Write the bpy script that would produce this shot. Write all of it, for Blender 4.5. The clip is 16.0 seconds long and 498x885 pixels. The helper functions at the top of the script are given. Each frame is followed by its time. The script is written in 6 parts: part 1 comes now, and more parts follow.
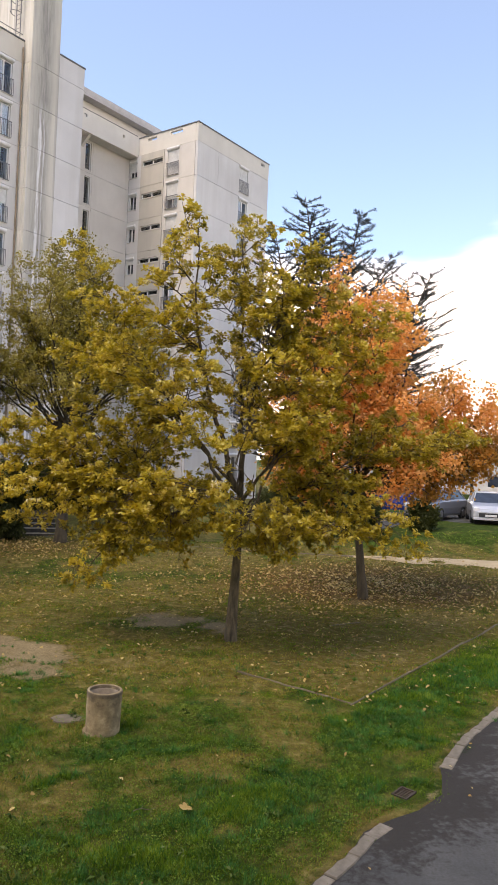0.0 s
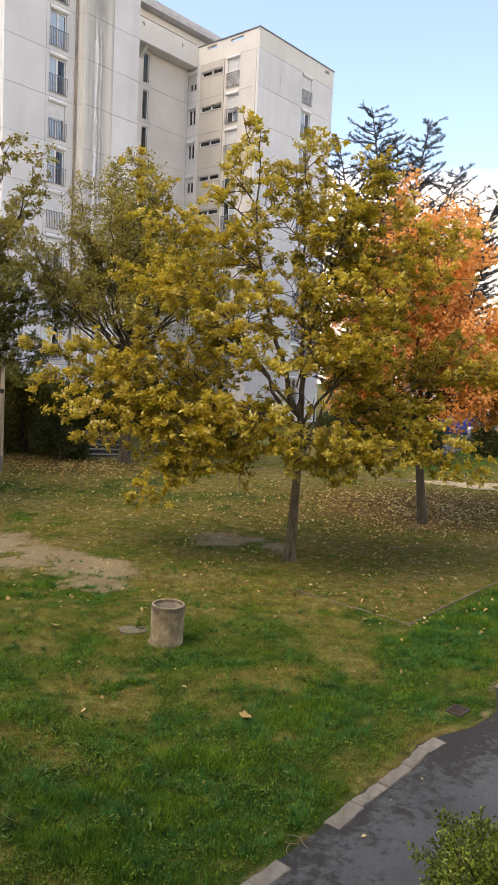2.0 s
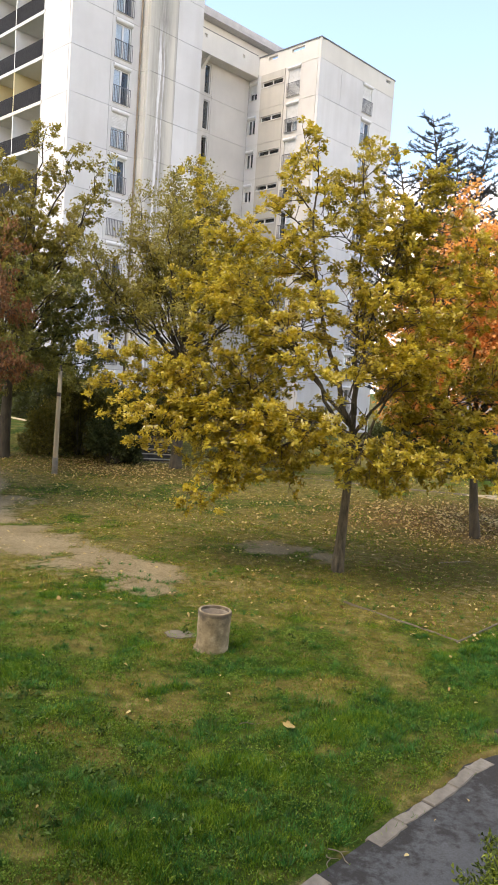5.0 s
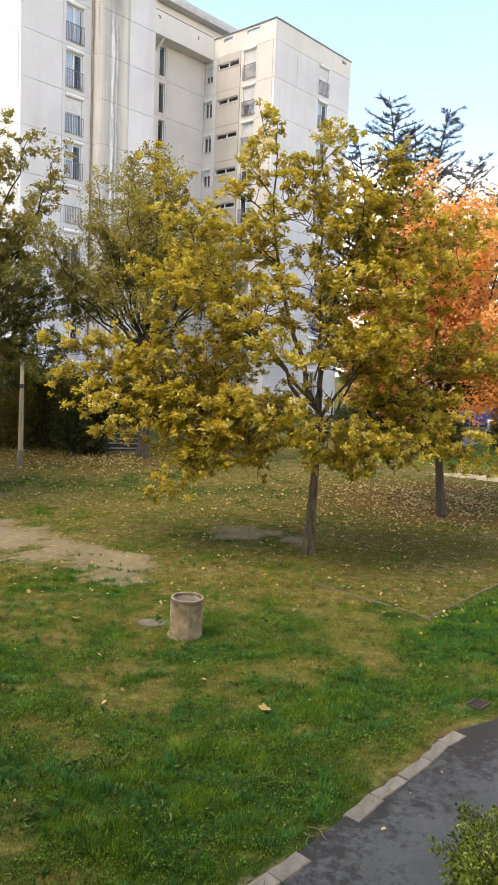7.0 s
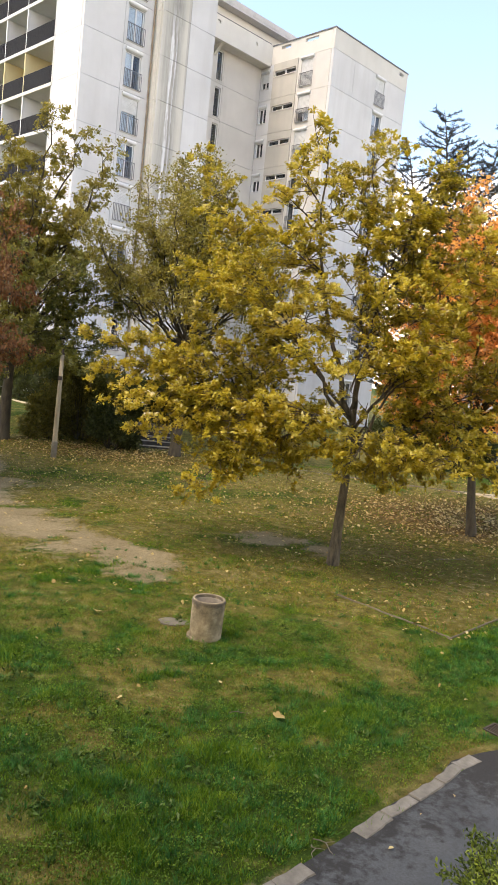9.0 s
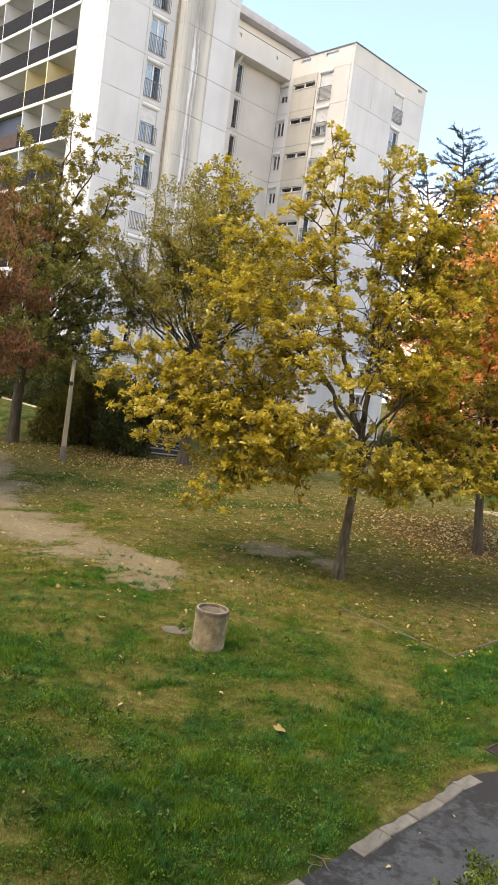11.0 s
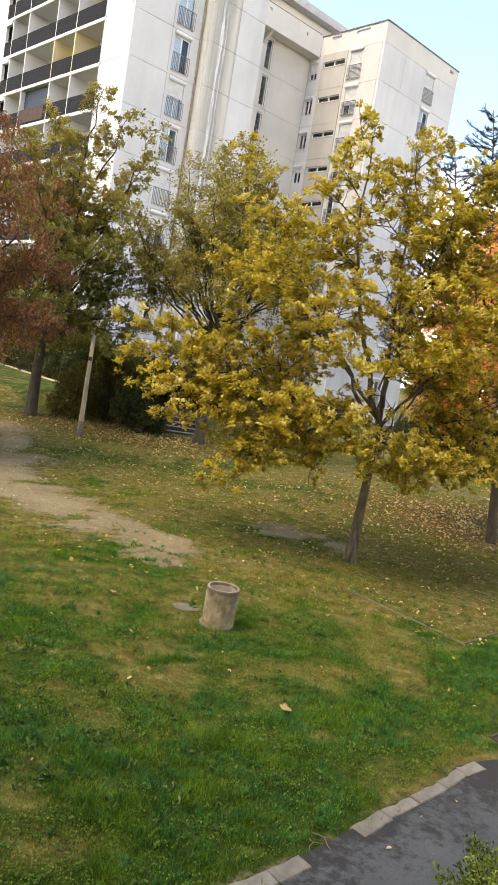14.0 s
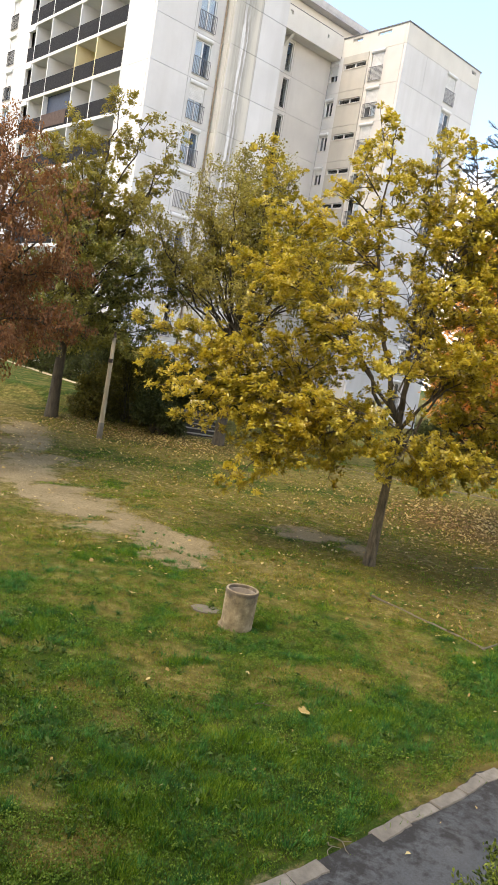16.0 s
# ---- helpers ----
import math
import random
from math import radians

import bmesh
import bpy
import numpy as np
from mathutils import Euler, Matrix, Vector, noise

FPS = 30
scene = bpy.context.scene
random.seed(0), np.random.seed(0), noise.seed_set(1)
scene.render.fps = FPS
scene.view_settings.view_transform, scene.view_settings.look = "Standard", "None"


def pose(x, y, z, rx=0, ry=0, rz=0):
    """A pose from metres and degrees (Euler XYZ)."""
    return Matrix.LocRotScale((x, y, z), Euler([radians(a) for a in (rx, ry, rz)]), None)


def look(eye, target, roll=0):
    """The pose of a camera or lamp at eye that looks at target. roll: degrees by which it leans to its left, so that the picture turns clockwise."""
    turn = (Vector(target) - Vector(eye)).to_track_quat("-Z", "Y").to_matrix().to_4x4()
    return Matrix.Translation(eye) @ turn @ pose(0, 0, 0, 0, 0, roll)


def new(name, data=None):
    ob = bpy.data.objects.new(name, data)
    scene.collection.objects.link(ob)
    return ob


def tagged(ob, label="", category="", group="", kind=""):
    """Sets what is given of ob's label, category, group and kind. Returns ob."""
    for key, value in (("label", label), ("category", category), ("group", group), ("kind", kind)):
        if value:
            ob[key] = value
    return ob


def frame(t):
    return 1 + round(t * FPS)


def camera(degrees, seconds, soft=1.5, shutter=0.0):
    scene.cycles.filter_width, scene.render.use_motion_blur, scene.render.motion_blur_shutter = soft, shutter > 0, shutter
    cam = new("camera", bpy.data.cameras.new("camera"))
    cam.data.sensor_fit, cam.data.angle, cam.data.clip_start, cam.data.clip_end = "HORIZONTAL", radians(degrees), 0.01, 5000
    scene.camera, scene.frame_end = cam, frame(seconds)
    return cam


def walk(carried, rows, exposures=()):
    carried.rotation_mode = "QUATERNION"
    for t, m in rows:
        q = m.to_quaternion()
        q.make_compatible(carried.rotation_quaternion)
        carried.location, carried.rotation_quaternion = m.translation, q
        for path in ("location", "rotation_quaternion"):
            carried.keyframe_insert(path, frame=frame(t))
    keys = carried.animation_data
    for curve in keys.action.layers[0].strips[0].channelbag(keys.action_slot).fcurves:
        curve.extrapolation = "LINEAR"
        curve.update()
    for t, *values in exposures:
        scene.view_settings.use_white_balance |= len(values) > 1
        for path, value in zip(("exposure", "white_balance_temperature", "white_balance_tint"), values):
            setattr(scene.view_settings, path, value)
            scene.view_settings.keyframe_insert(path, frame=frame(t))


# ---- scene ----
from collections import defaultdict

# ---- camera and its walk ----
EYE = Vector((0.0, 0.0, 4.0))
cam = camera(37.22, 16.0, soft=1.1)
# seconds, yaw to the left, pitch up, roll
PATH = [
    (0.0, 0.00, 1.15, 2.37),
    (0.5, 1.01, -1.18, 4.70),
    (1.0, 1.13, -2.77, 3.51),
    (1.5, 2.86, -2.84, 3.04),
    (2.0, 4.40, -4.98, 2.58),
    (2.5, 4.82, -4.54, 4.20),
    (3.0, 6.18, -3.88, 5.45),
    (3.5, 7.72, -4.46, 6.18),
    (6.0, 7.75, -4.70, 2.25),
    (6.5, 5.96, -7.46, 2.75),
    (7.0, 5.78, -5.54, 2.20),
    (7.5, 6.92, -5.71, 3.82),
    (8.0, 7.21, -5.64, 2.69),
    (8.5, 7.76, -5.46, 4.63),
    (11.0, 9.04, -4.58, 7.39),
    (11.5, 9.63, -3.69, 8.63),
    (12.0, 9.78, -3.72, 8.72),
    (12.5, 10.37, -4.12, 8.67),
    (13.0, 10.42, -4.74, 9.20),
    (13.5, 10.22, -5.74, 9.33),
    (14.0, 10.06, -6.24, 9.25),
    (14.5, 10.18, -6.61, 9.94),
    (15.0, 10.66, -6.43, 10.02),
    (15.5, 11.14, -6.30, 9.87),
    (16.0, 11.58, -6.31, 9.30),
]


def aim(yaw, pitch, roll):
    y, p = radians(yaw), radians(pitch)
    return look(EYE, EYE + Vector((-math.sin(y) * math.cos(p), math.cos(y) * math.cos(p), math.sin(p))), roll)


walk(cam, [(t, aim(y, p, r)) for t, y, p, r in PATH],
     exposures=[(0.0, 1.16, 8250, 20), (0.5, 1.11, 8250, 19), (1.5, 1.24, 8250, 19.5), (2.5, 1.42, 8250, 18), (3.5, 1.56, 8200, 17), (7.0, 1.62, 8150, 15.5), (11.0, 1.63, 8350, 15.5), (16.0, 1.72, 8350, 14.5)])

# ---- world, sun and exposure ----
SUN_FROM = Vector((-0.50, -0.48, 1.1)).normalized()
world = bpy.data.worlds.new("sky")
scene.world = world
world.use_nodes = True
wn, wl = world.node_tree.nodes, world.node_tree.links
wn.clear()
sky = wn.new("ShaderNodeTexSky")
sky.sky_type = "NISHITA"
sky.sun_disc = False
sky.sun_elevation = math.asin(SUN_FROM.z)
sky.sun_rotation = math.atan2(SUN_FROM.x, SUN_FROM.y) % (2 * math.pi)
sky.dust_density, sky.air_density, sky.ozone_density = 0.9, 1.0, 1.5
tc = wn.new("ShaderNodeTexCoord")
wmap = wn.new("ShaderNodeMapping")
wmap.inputs["Scale"].default_value = (1.0, 1.0, 2.6)
cloud = wn.new("ShaderNodeTexNoise")
cloud.inputs["Scale"].default_value, cloud.inputs["Detail"].default_value, cloud.inputs["Roughness"].default_value = 1.5, 7, 0.5
sep = wn.new("ShaderNodeSeparateXYZ")
low = wn.new("ShaderNodeMapRange")
low.inputs["From Min"].default_value, low.inputs["From Max"].default_value = 0.29, 0.17
low.inputs["To Min"].default_value, low.inputs["To Max"].default_value = -0.15, 0.28
addn = wn.new("ShaderNodeMath")
ramp = wn.new("ShaderNodeMapRange")
ramp.inputs["From Min"].default_value, ramp.inputs["From Max"].default_value = 0.46, 0.66
ramp.inputs["To Min"].default_value = 0.03
ramp.interpolation_type = "SMOOTHSTEP"
wmix = wn.new("ShaderNodeMix")
wmix.data_type = "RGBA"
wmix.inputs["B"].default_value = (9.0, 9.1, 9.2, 1)
bg = wn.new("ShaderNodeBackground")
bg.inputs["Strength"].default_value = 0.148
wout = wn.new("ShaderNodeOutputWorld")
wl.new(tc.outputs["Generated"], wmap.inputs["Vector"])
wl.new(wmap.outputs["Vector"], cloud.inputs["Vector"])
wl.new(tc.outputs["Generated"], sep.inputs["Vector"])
wl.new(sep.outputs["Z"], low.inputs["Value"])
wl.new(cloud.outputs["Fac"], addn.inputs[0])
wl.new(low.outputs["Result"], addn.inputs[1])
wl.new(addn.outputs["Value"], ramp.inputs["Value"])
wl.new(ramp.outputs["Result"], wmix.inputs["Factor"])
gain = wn.new("ShaderNodeMix")
gain.data_type, gain.blend_type = "RGBA", "MULTIPLY"
gain.inputs["Factor"].default_value, gain.inputs["B"].default_value = 1.0, (0.81, 0.99, 1.12, 1)
wl.new(sky.outputs["Color"], gain.inputs["A"])
wl.new(gain.outputs["Result"], wmix.inputs["A"])
wl.new(wmix.outputs["Result"], bg.inputs["Color"])
wl.new(bg.outputs["Background"], wout.inputs["Surface"])

sun = new("sun", bpy.data.lights.new("sun", "SUN"))
sun.data.energy, sun.data.angle, sun.data.color = 1.15, radians(34.0), (1.0, 0.91, 0.78)
sun.matrix_world = look(SUN_FROM * 50, (0, 0, 0))


# ---- materials ----
def nodes_of(name):
    m = bpy.data.materials.new(name)
    m.use_nodes = True
    nt = m.node_tree
    return m, nt.nodes, nt.links, nt.nodes["Principled BSDF"]


def noise_node(n, l, scale, detail=4.0, rough=0.6, stretch=None, source="Object"):
    t = n.new("ShaderNodeTexCoord")
    k = n.new("ShaderNodeTexNoise")
    k.inputs["Scale"].default_value, k.inputs["Detail"].default_value, k.inputs["Roughness"].default_value = scale, detail, rough
    if stretch:
        m = n.new("ShaderNodeMapping")
        m.inputs["Scale"].default_value = stretch
        l.new(t.outputs[source], m.inputs["Vector"])
        l.new(m.outputs["Vector"], k.inputs["Vector"])
    else:
        l.new(t.outputs[source], k.inputs["Vector"])
    return k.outputs["Fac"]


def ramp_node(n, l, fac, stops):
    r = n.new("ShaderNodeValToRGB")
    e = r.color_ramp.elements
    while len(e) < len(stops):
        e.new(0.5)
    for k, (p, c) in zip(e, stops):
        k.position, k.color = p, (*c, 1)
    l.new(fac, r.inputs["Fac"])
    return r.outputs["Color"]


def mix_node(n, l, fac, a, b, how="MIX"):
    m = n.new("ShaderNodeMix")
    m.data_type, m.blend_type = "RGBA", how
    for slot, v in (("Factor", fac), ("A", a), ("B", b)):
        if isinstance(v, (int, float)):
            m.inputs[slot].default_value = v
        elif isinstance(v, tuple):
            m.inputs[slot].default_value = (*v, 1)
        else:
            l.new(v, m.inputs[slot])
    return m.outputs["Result"]


def range_node(n, l, v, a, b, lo=0.0, hi=1.0):
    m = n.new("ShaderNodeMapRange")
    for slot, k in (("From Min", a), ("From Max", b), ("To Min", lo), ("To Max", hi)):
        m.inputs[slot].default_value = k
    l.new(v, m.inputs["Value"])
    return m.outputs["Result"]


def bump_node(n, l, b, height, strength, dist):
    k = n.new("ShaderNodeBump")
    k.inputs["Strength"].default_value, k.inputs["Distance"].default_value = strength, dist
    l.new(height, k.inputs["Height"])
    l.new(k.outputs["Normal"], b.inputs["Normal"])


def surface(name, dark, light, rough=0.8, scale=6.0, fine=60.0, metal=0.0, bump=0.3, dist=0.01, stretch=None, vary=0.0):
    """A surface whose colour wanders between two tones at two scales, with a fine relief."""
    m, n, l, b = nodes_of(name)
    big = noise_node(n, l, scale, 5, 0.6, stretch)
    small = noise_node(n, l, fine, 4, 0.65)
    c = ramp_node(n, l, big, [(0.3, dark), (0.7, light)])
    c = mix_node(n, l, range_node(n, l, small, 0.35, 0.75, 0.0, 0.35), c, tuple(v * 0.6 for v in dark))
    if vary:
        o = n.new("ShaderNodeObjectInfo")
        c = mix_node(n, l, range_node(n, l, o.outputs["Random"], 0, 1, 0, vary), c, tuple(v * 0.75 for v in dark))
    l.new(c, b.inputs["Base Color"])
    b.inputs["Roughness"].default_value, b.inputs["Metallic"].default_value = rough, metal
    bump_node(n, l, b, small, bump, dist)
    return m


def facade(name, base, stain, streak=0.35, white=0.0, vary=0.12):
    """Painted precast concrete: blotches, rain streaks running down, fine grit, small shifts from panel to panel."""
    m, n, l, b = nodes_of(name)
    blot = noise_node(n, l, 0.35, 5, 0.6)
    run = noise_node(n, l, 1.0, 3, 0.55, (0.9, 0.9, 0.10))
    grit = noise_node(n, l, 25.0, 4, 0.7)
    c = ramp_node(n, l, blot, [(0.3, tuple(v * 0.86 for v in base)), (0.65, base)])
    c = mix_node(n, l, range_node(n, l, run, 0.50, 0.70, 0.0, streak), c, stain)
    if white:
        tcn, sx, wv = n.new("ShaderNodeTexCoord"), n.new("ShaderNodeSeparateXYZ"), n.new("ShaderNodeMath")
        l.new(tcn.outputs["Object"], sx.inputs["Vector"])
        wv.operation = "MULTIPLY_ADD"
        wv.inputs[1].default_value = 0.55
        l.new(noise_node(n, l, 1.0, 4, 0.65, (1.2, 1.2, 0.35)), wv.inputs[0])
        l.new(sx.outputs["X"], wv.inputs[2])
        band = range_node(n, l, wv.outputs["Value"], -14.35, -12.15)
        rag = noise_node(n, l, 1.0, 5, 0.7, (5.0, 5.0, 0.5))
        low = range_node(n, l, sx.outputs["Z"], 26.6, 24.6)
        grey = ramp_node(n, l, band, [(0.05, (0, 0, 0)), (0.32, (0.55, 0.55, 0.55)), (0.48, (1, 1, 1)), (0.64, (1, 1, 1)), (0.9, (0.0, 0.0, 0.0))])
        c = mix_node(n, l, mix_node(n, l, 1.0, grey, range_node(n, l, rag, 0.3, 0.6, 0.35, 1.0), "MULTIPLY"), c, (0.23, 0.22, 0.20))
        pale = ramp_node(n, l, band, [(0.42, (0, 0, 0)), (0.45, (1, 1, 1)), (0.51, (1, 1, 1)), (0.54, (0, 0, 0)), (0.59, (0, 0, 0)), (0.62, (0.9, 0.9, 0.9)), (0.66, (0, 0, 0))])
        pale = mix_node(n, l, 1.0, mix_node(n, l, 1.0, pale, range_node(n, l, rag, 0.36, 0.52), "MULTIPLY"), low, "MULTIPLY")
        c = mix_node(n, l, pale, c, (0.74, 0.74, 0.73))
        wash = noise_node(n, l, 1.0, 3, 0.6, (4.6, 4.6, 0.03))
        c = mix_node(n, l, range_node(n, l, wash, 0.58, 0.64, 0.0, white * 0.4), c, (0.74, 0.74, 0.73))
        drip = noise_node(n, l, 1.3, 3, 0.6, (2.1, 2.1, 0.04))
        c = mix_node(n, l, range_node(n, l, drip, 0.55, 0.66, 0.0, 0.5), c, (0.30, 0.29, 0.26))
    c = mix_node(n, l, range_node(n, l, grit, 0.4, 0.8, 0.0, 0.25), c, tuple(v * 0.7 for v in base))
    o = n.new("ShaderNodeObjectInfo")
    c = mix_node(n, l, range_node(n, l, o.outputs["Random"], 0, 1, 0, vary), c, tuple(v * 0.72 for v in base))
    l.new(c, b.inputs["Base Color"])
    b.inputs["Roughness"].default_value = 0.88
    bump_node(n, l, b, grit, 0.2, 0.01)
    return m


def leafage(name, tones, through_light=0.45, rough=0.55, drift=1.1, gloss=0.3, tuft=0.0):
    """Leaves: each takes its own tone; tufts and whole boughs drift between the tones too."""
    m, n, l, b = nodes_of(name)
    g = n.new("ShaderNodeNewGeometry")
    big = noise_node(n, l, drift, 2, 0.5)
    s = n.new("ShaderNodeMath")
    s.operation = "MULTIPLY_ADD"
    s.inputs[1].default_value = 0.55 - 0.3 * (tuft > 0)
    l.new(g.outputs["Random Per Island"], s.inputs[0])
    l.new(range_node(n, l, big, 0.25, 0.75, 0.0, 0.45), s.inputs[2])
    value = s.outputs["Value"]
    if tuft:
        k = n.new("ShaderNodeMath")
        l.new(value, k.inputs[0])
        l.new(range_node(n, l, noise_node(n, l, tuft, 1, 0.5), 0.3, 0.7, -0.02, 0.32), k.inputs[1])
        value = k.outputs["Value"]
    c = ramp_node(n, l, value, [(k / (len(tones) - 1) * 0.9 + 0.05, t) for k, t in enumerate(tones)])
    l.new(c, b.inputs["Base Color"])
    b.inputs["Roughness"].default_value = rough
    b.inputs["Specular IOR Level"].default_value = gloss
    tr = n.new("ShaderNodeBsdfTranslucent")
    l.new(mix_node(n, l, 1.0, c, (1.0, 0.95, 0.6), "MULTIPLY"), tr.inputs["Color"])
    mx = n.new("ShaderNodeMixShader")
    mx.inputs[0].default_value = through_light
    l.new(b.outputs[0], mx.inputs[1])
    l.new(tr.outputs[0], mx.inputs[2])
    l.new(mx.outputs[0], n["Material Output"].inputs["Surface"])
    return m


def glass_mat(name, tint):
    m, n, l, b = nodes_of(name)
    tp, gl = n.new("ShaderNodeBsdfTransparent"), n.new("ShaderNodeBsdfGlossy")
    tp.inputs["Color"].default_value = (*tint, 1)
    gl.inputs["Roughness"].default_value = 0.03
    lw, pw, fr = n.new("ShaderNodeLayerWeight"), n.new("ShaderNodeMath"), n.new("ShaderNodeMath")
    lw.inputs["Blend"].default_value = 0.5
    pw.operation, fr.operation = "POWER", "MULTIPLY_ADD"
    pw.inputs[1].default_value = 4.0
    fr.inputs[1].default_value, fr.inputs[2].default_value = 0.55, 0.05
    l.new(lw.outputs["Facing"], pw.inputs[0])
    l.new(pw.outputs["Value"], fr.inputs[0])
    mx = n.new("ShaderNodeMixShader")
    l.new(fr.outputs[0], mx.inputs[0])
    l.new(tp.outputs[0], mx.inputs[1])
    l.new(gl.outputs[0], mx.inputs[2])
    l.new(mx.outputs[0], n["Material Output"].inputs["Surface"])
    return m


def lawn_mat():
    """Ground cover: bare soil, straw and grass by the sheet's cover masks, frayed by noise."""
    m, n, l, b = nodes_of("lawn")
    at = n.new("ShaderNodeAttribute")
    at.attribute_name = "cover"
    sp = n.new("ShaderNodeSeparateColor")
    l.new(at.outputs["Color"], sp.inputs["Color"])
    patch = noise_node(n, l, 0.9, 6, 0.65)
    tuft = noise_node(n, l, 5.0, 7, 0.78)
    fine = noise_node(n, l, 55.0, 5, 0.75)
    grass = ramp_node(n, l, tuft, [(0.28, (0.013, 0.027, 0.005)), (0.5, (0.036, 0.068, 0.010)), (0.72, (0.11, 0.150, 0.026))])
    straw = ramp_node(n, l, tuft, [(0.3, (0.045, 0.043, 0.012)), (0.5, (0.145, 0.120, 0.033)), (0.7, (0.31, 0.255, 0.085))])
    soil = ramp_node(n, l, patch, [(0.3, (0.23, 0.178, 0.098)), (0.7, (0.39, 0.31, 0.18))])
    soil = mix_node(n, l, range_node(n, l, noise_node(n, l, 24.0, 6, 0.85), 0.42, 0.62, 0.0, 0.85), soil, (0.15, 0.118, 0.066))

    def frayed(channel, lo, hi, amount):
        s = n.new("ShaderNodeMath")
        s.operation = "MULTIPLY_ADD"
        s.inputs[1].default_value = amount
        l.new(range_node(n, l, tuft, 0.0, 1.0, -0.5, 0.5), s.inputs[0])
        l.new(sp.outputs[channel], s.inputs[2])
        return range_node(n, l, s.outputs["Value"], lo, hi)

    dry = n.new("ShaderNodeMath")
    dry.operation = "MULTIPLY_ADD"
    dry.inputs[1].default_value = 2.6
    l.new(range_node(n, l, patch, 0.0, 1.0, -0.5, 0.5), dry.inputs[0])
    l.new(sp.outputs["Green"], dry.inputs[2])
    c = mix_node(n, l, range_node(n, l, dry.outputs["Value"], 0.25, 0.75), straw, grass)
    # darker olive inside the sunken rectangle
    c = mix_node(n, l, range_node(n, l, at.outputs["Alpha"], 0.0, 1.0, 0.0, 0.4), c, (0.082, 0.066, 0.010))
    c = mix_node(n, l, frayed("Red", 0.22, 0.80, 2.6), c, soil)
    litter = ramp_node(n, l, fine, [(0.35, (0.075, 0.050, 0.018)), (0.6, (0.185, 0.122, 0.044)), (0.75, (0.34, 0.24, 0.10))])
    c = mix_node(n, l, frayed("Blue", 0.35, 0.8, 2.0), c, litter)
    c = mix_node(n, l, range_node(n, l, fine, 0.42, 0.64, 0.0, 0.6), c, (0.016, 0.016, 0.008))
    l.new(c, b.inputs["Base Color"])
    b.inputs["Roughness"].default_value = 0.95
    b.inputs["Specular IOR Level"].default_value = 0.05
    bump_node(n, l, b, fine, 0.6, 0.03)
    return m


def asphalt_mat():
    m, n, l, b = nodes_of("asphalt")
    blot = noise_node(n, l, 1.1, 6, 0.62)
    mid = range_node(n, l, noise_node(n, l, 8.0, 6, 0.74), 0.32, 0.68)
    grit = noise_node(n, l, 140.0, 3, 0.7)
    c = ramp_node(n, l, blot, [(0.35, (0.062, 0.067, 0.067)), (0.52, (0.080, 0.085, 0.084)), (0.7, (0.098, 0.103, 0.101))])
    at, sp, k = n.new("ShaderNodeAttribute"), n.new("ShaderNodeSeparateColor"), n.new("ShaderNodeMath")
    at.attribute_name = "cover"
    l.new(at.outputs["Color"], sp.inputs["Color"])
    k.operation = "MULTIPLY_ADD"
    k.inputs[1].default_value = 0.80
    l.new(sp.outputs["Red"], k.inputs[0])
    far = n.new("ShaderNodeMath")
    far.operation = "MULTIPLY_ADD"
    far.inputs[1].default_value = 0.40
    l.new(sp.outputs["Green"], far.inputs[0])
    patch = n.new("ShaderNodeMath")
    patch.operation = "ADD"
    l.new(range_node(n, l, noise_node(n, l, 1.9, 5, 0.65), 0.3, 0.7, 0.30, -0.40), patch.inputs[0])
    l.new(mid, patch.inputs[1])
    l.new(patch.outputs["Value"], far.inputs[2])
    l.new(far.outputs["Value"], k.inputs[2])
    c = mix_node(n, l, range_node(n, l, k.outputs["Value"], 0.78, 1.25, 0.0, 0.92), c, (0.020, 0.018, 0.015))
    c = mix_node(n, l, range_node(n, l, noise_node(n, l, 45.0, 5, 0.8), 0.38, 0.66, 0.0, 0.6), c, (0.036, 0.034, 0.031))
    l.new(c, b.inputs["Base Color"])
    b.inputs["Roughness"].default_value = 0.85
    b.inputs["Specular IOR Level"].default_value = 0.25
    bump_node(n, l, b, grit, 0.5, 0.006)
    return m


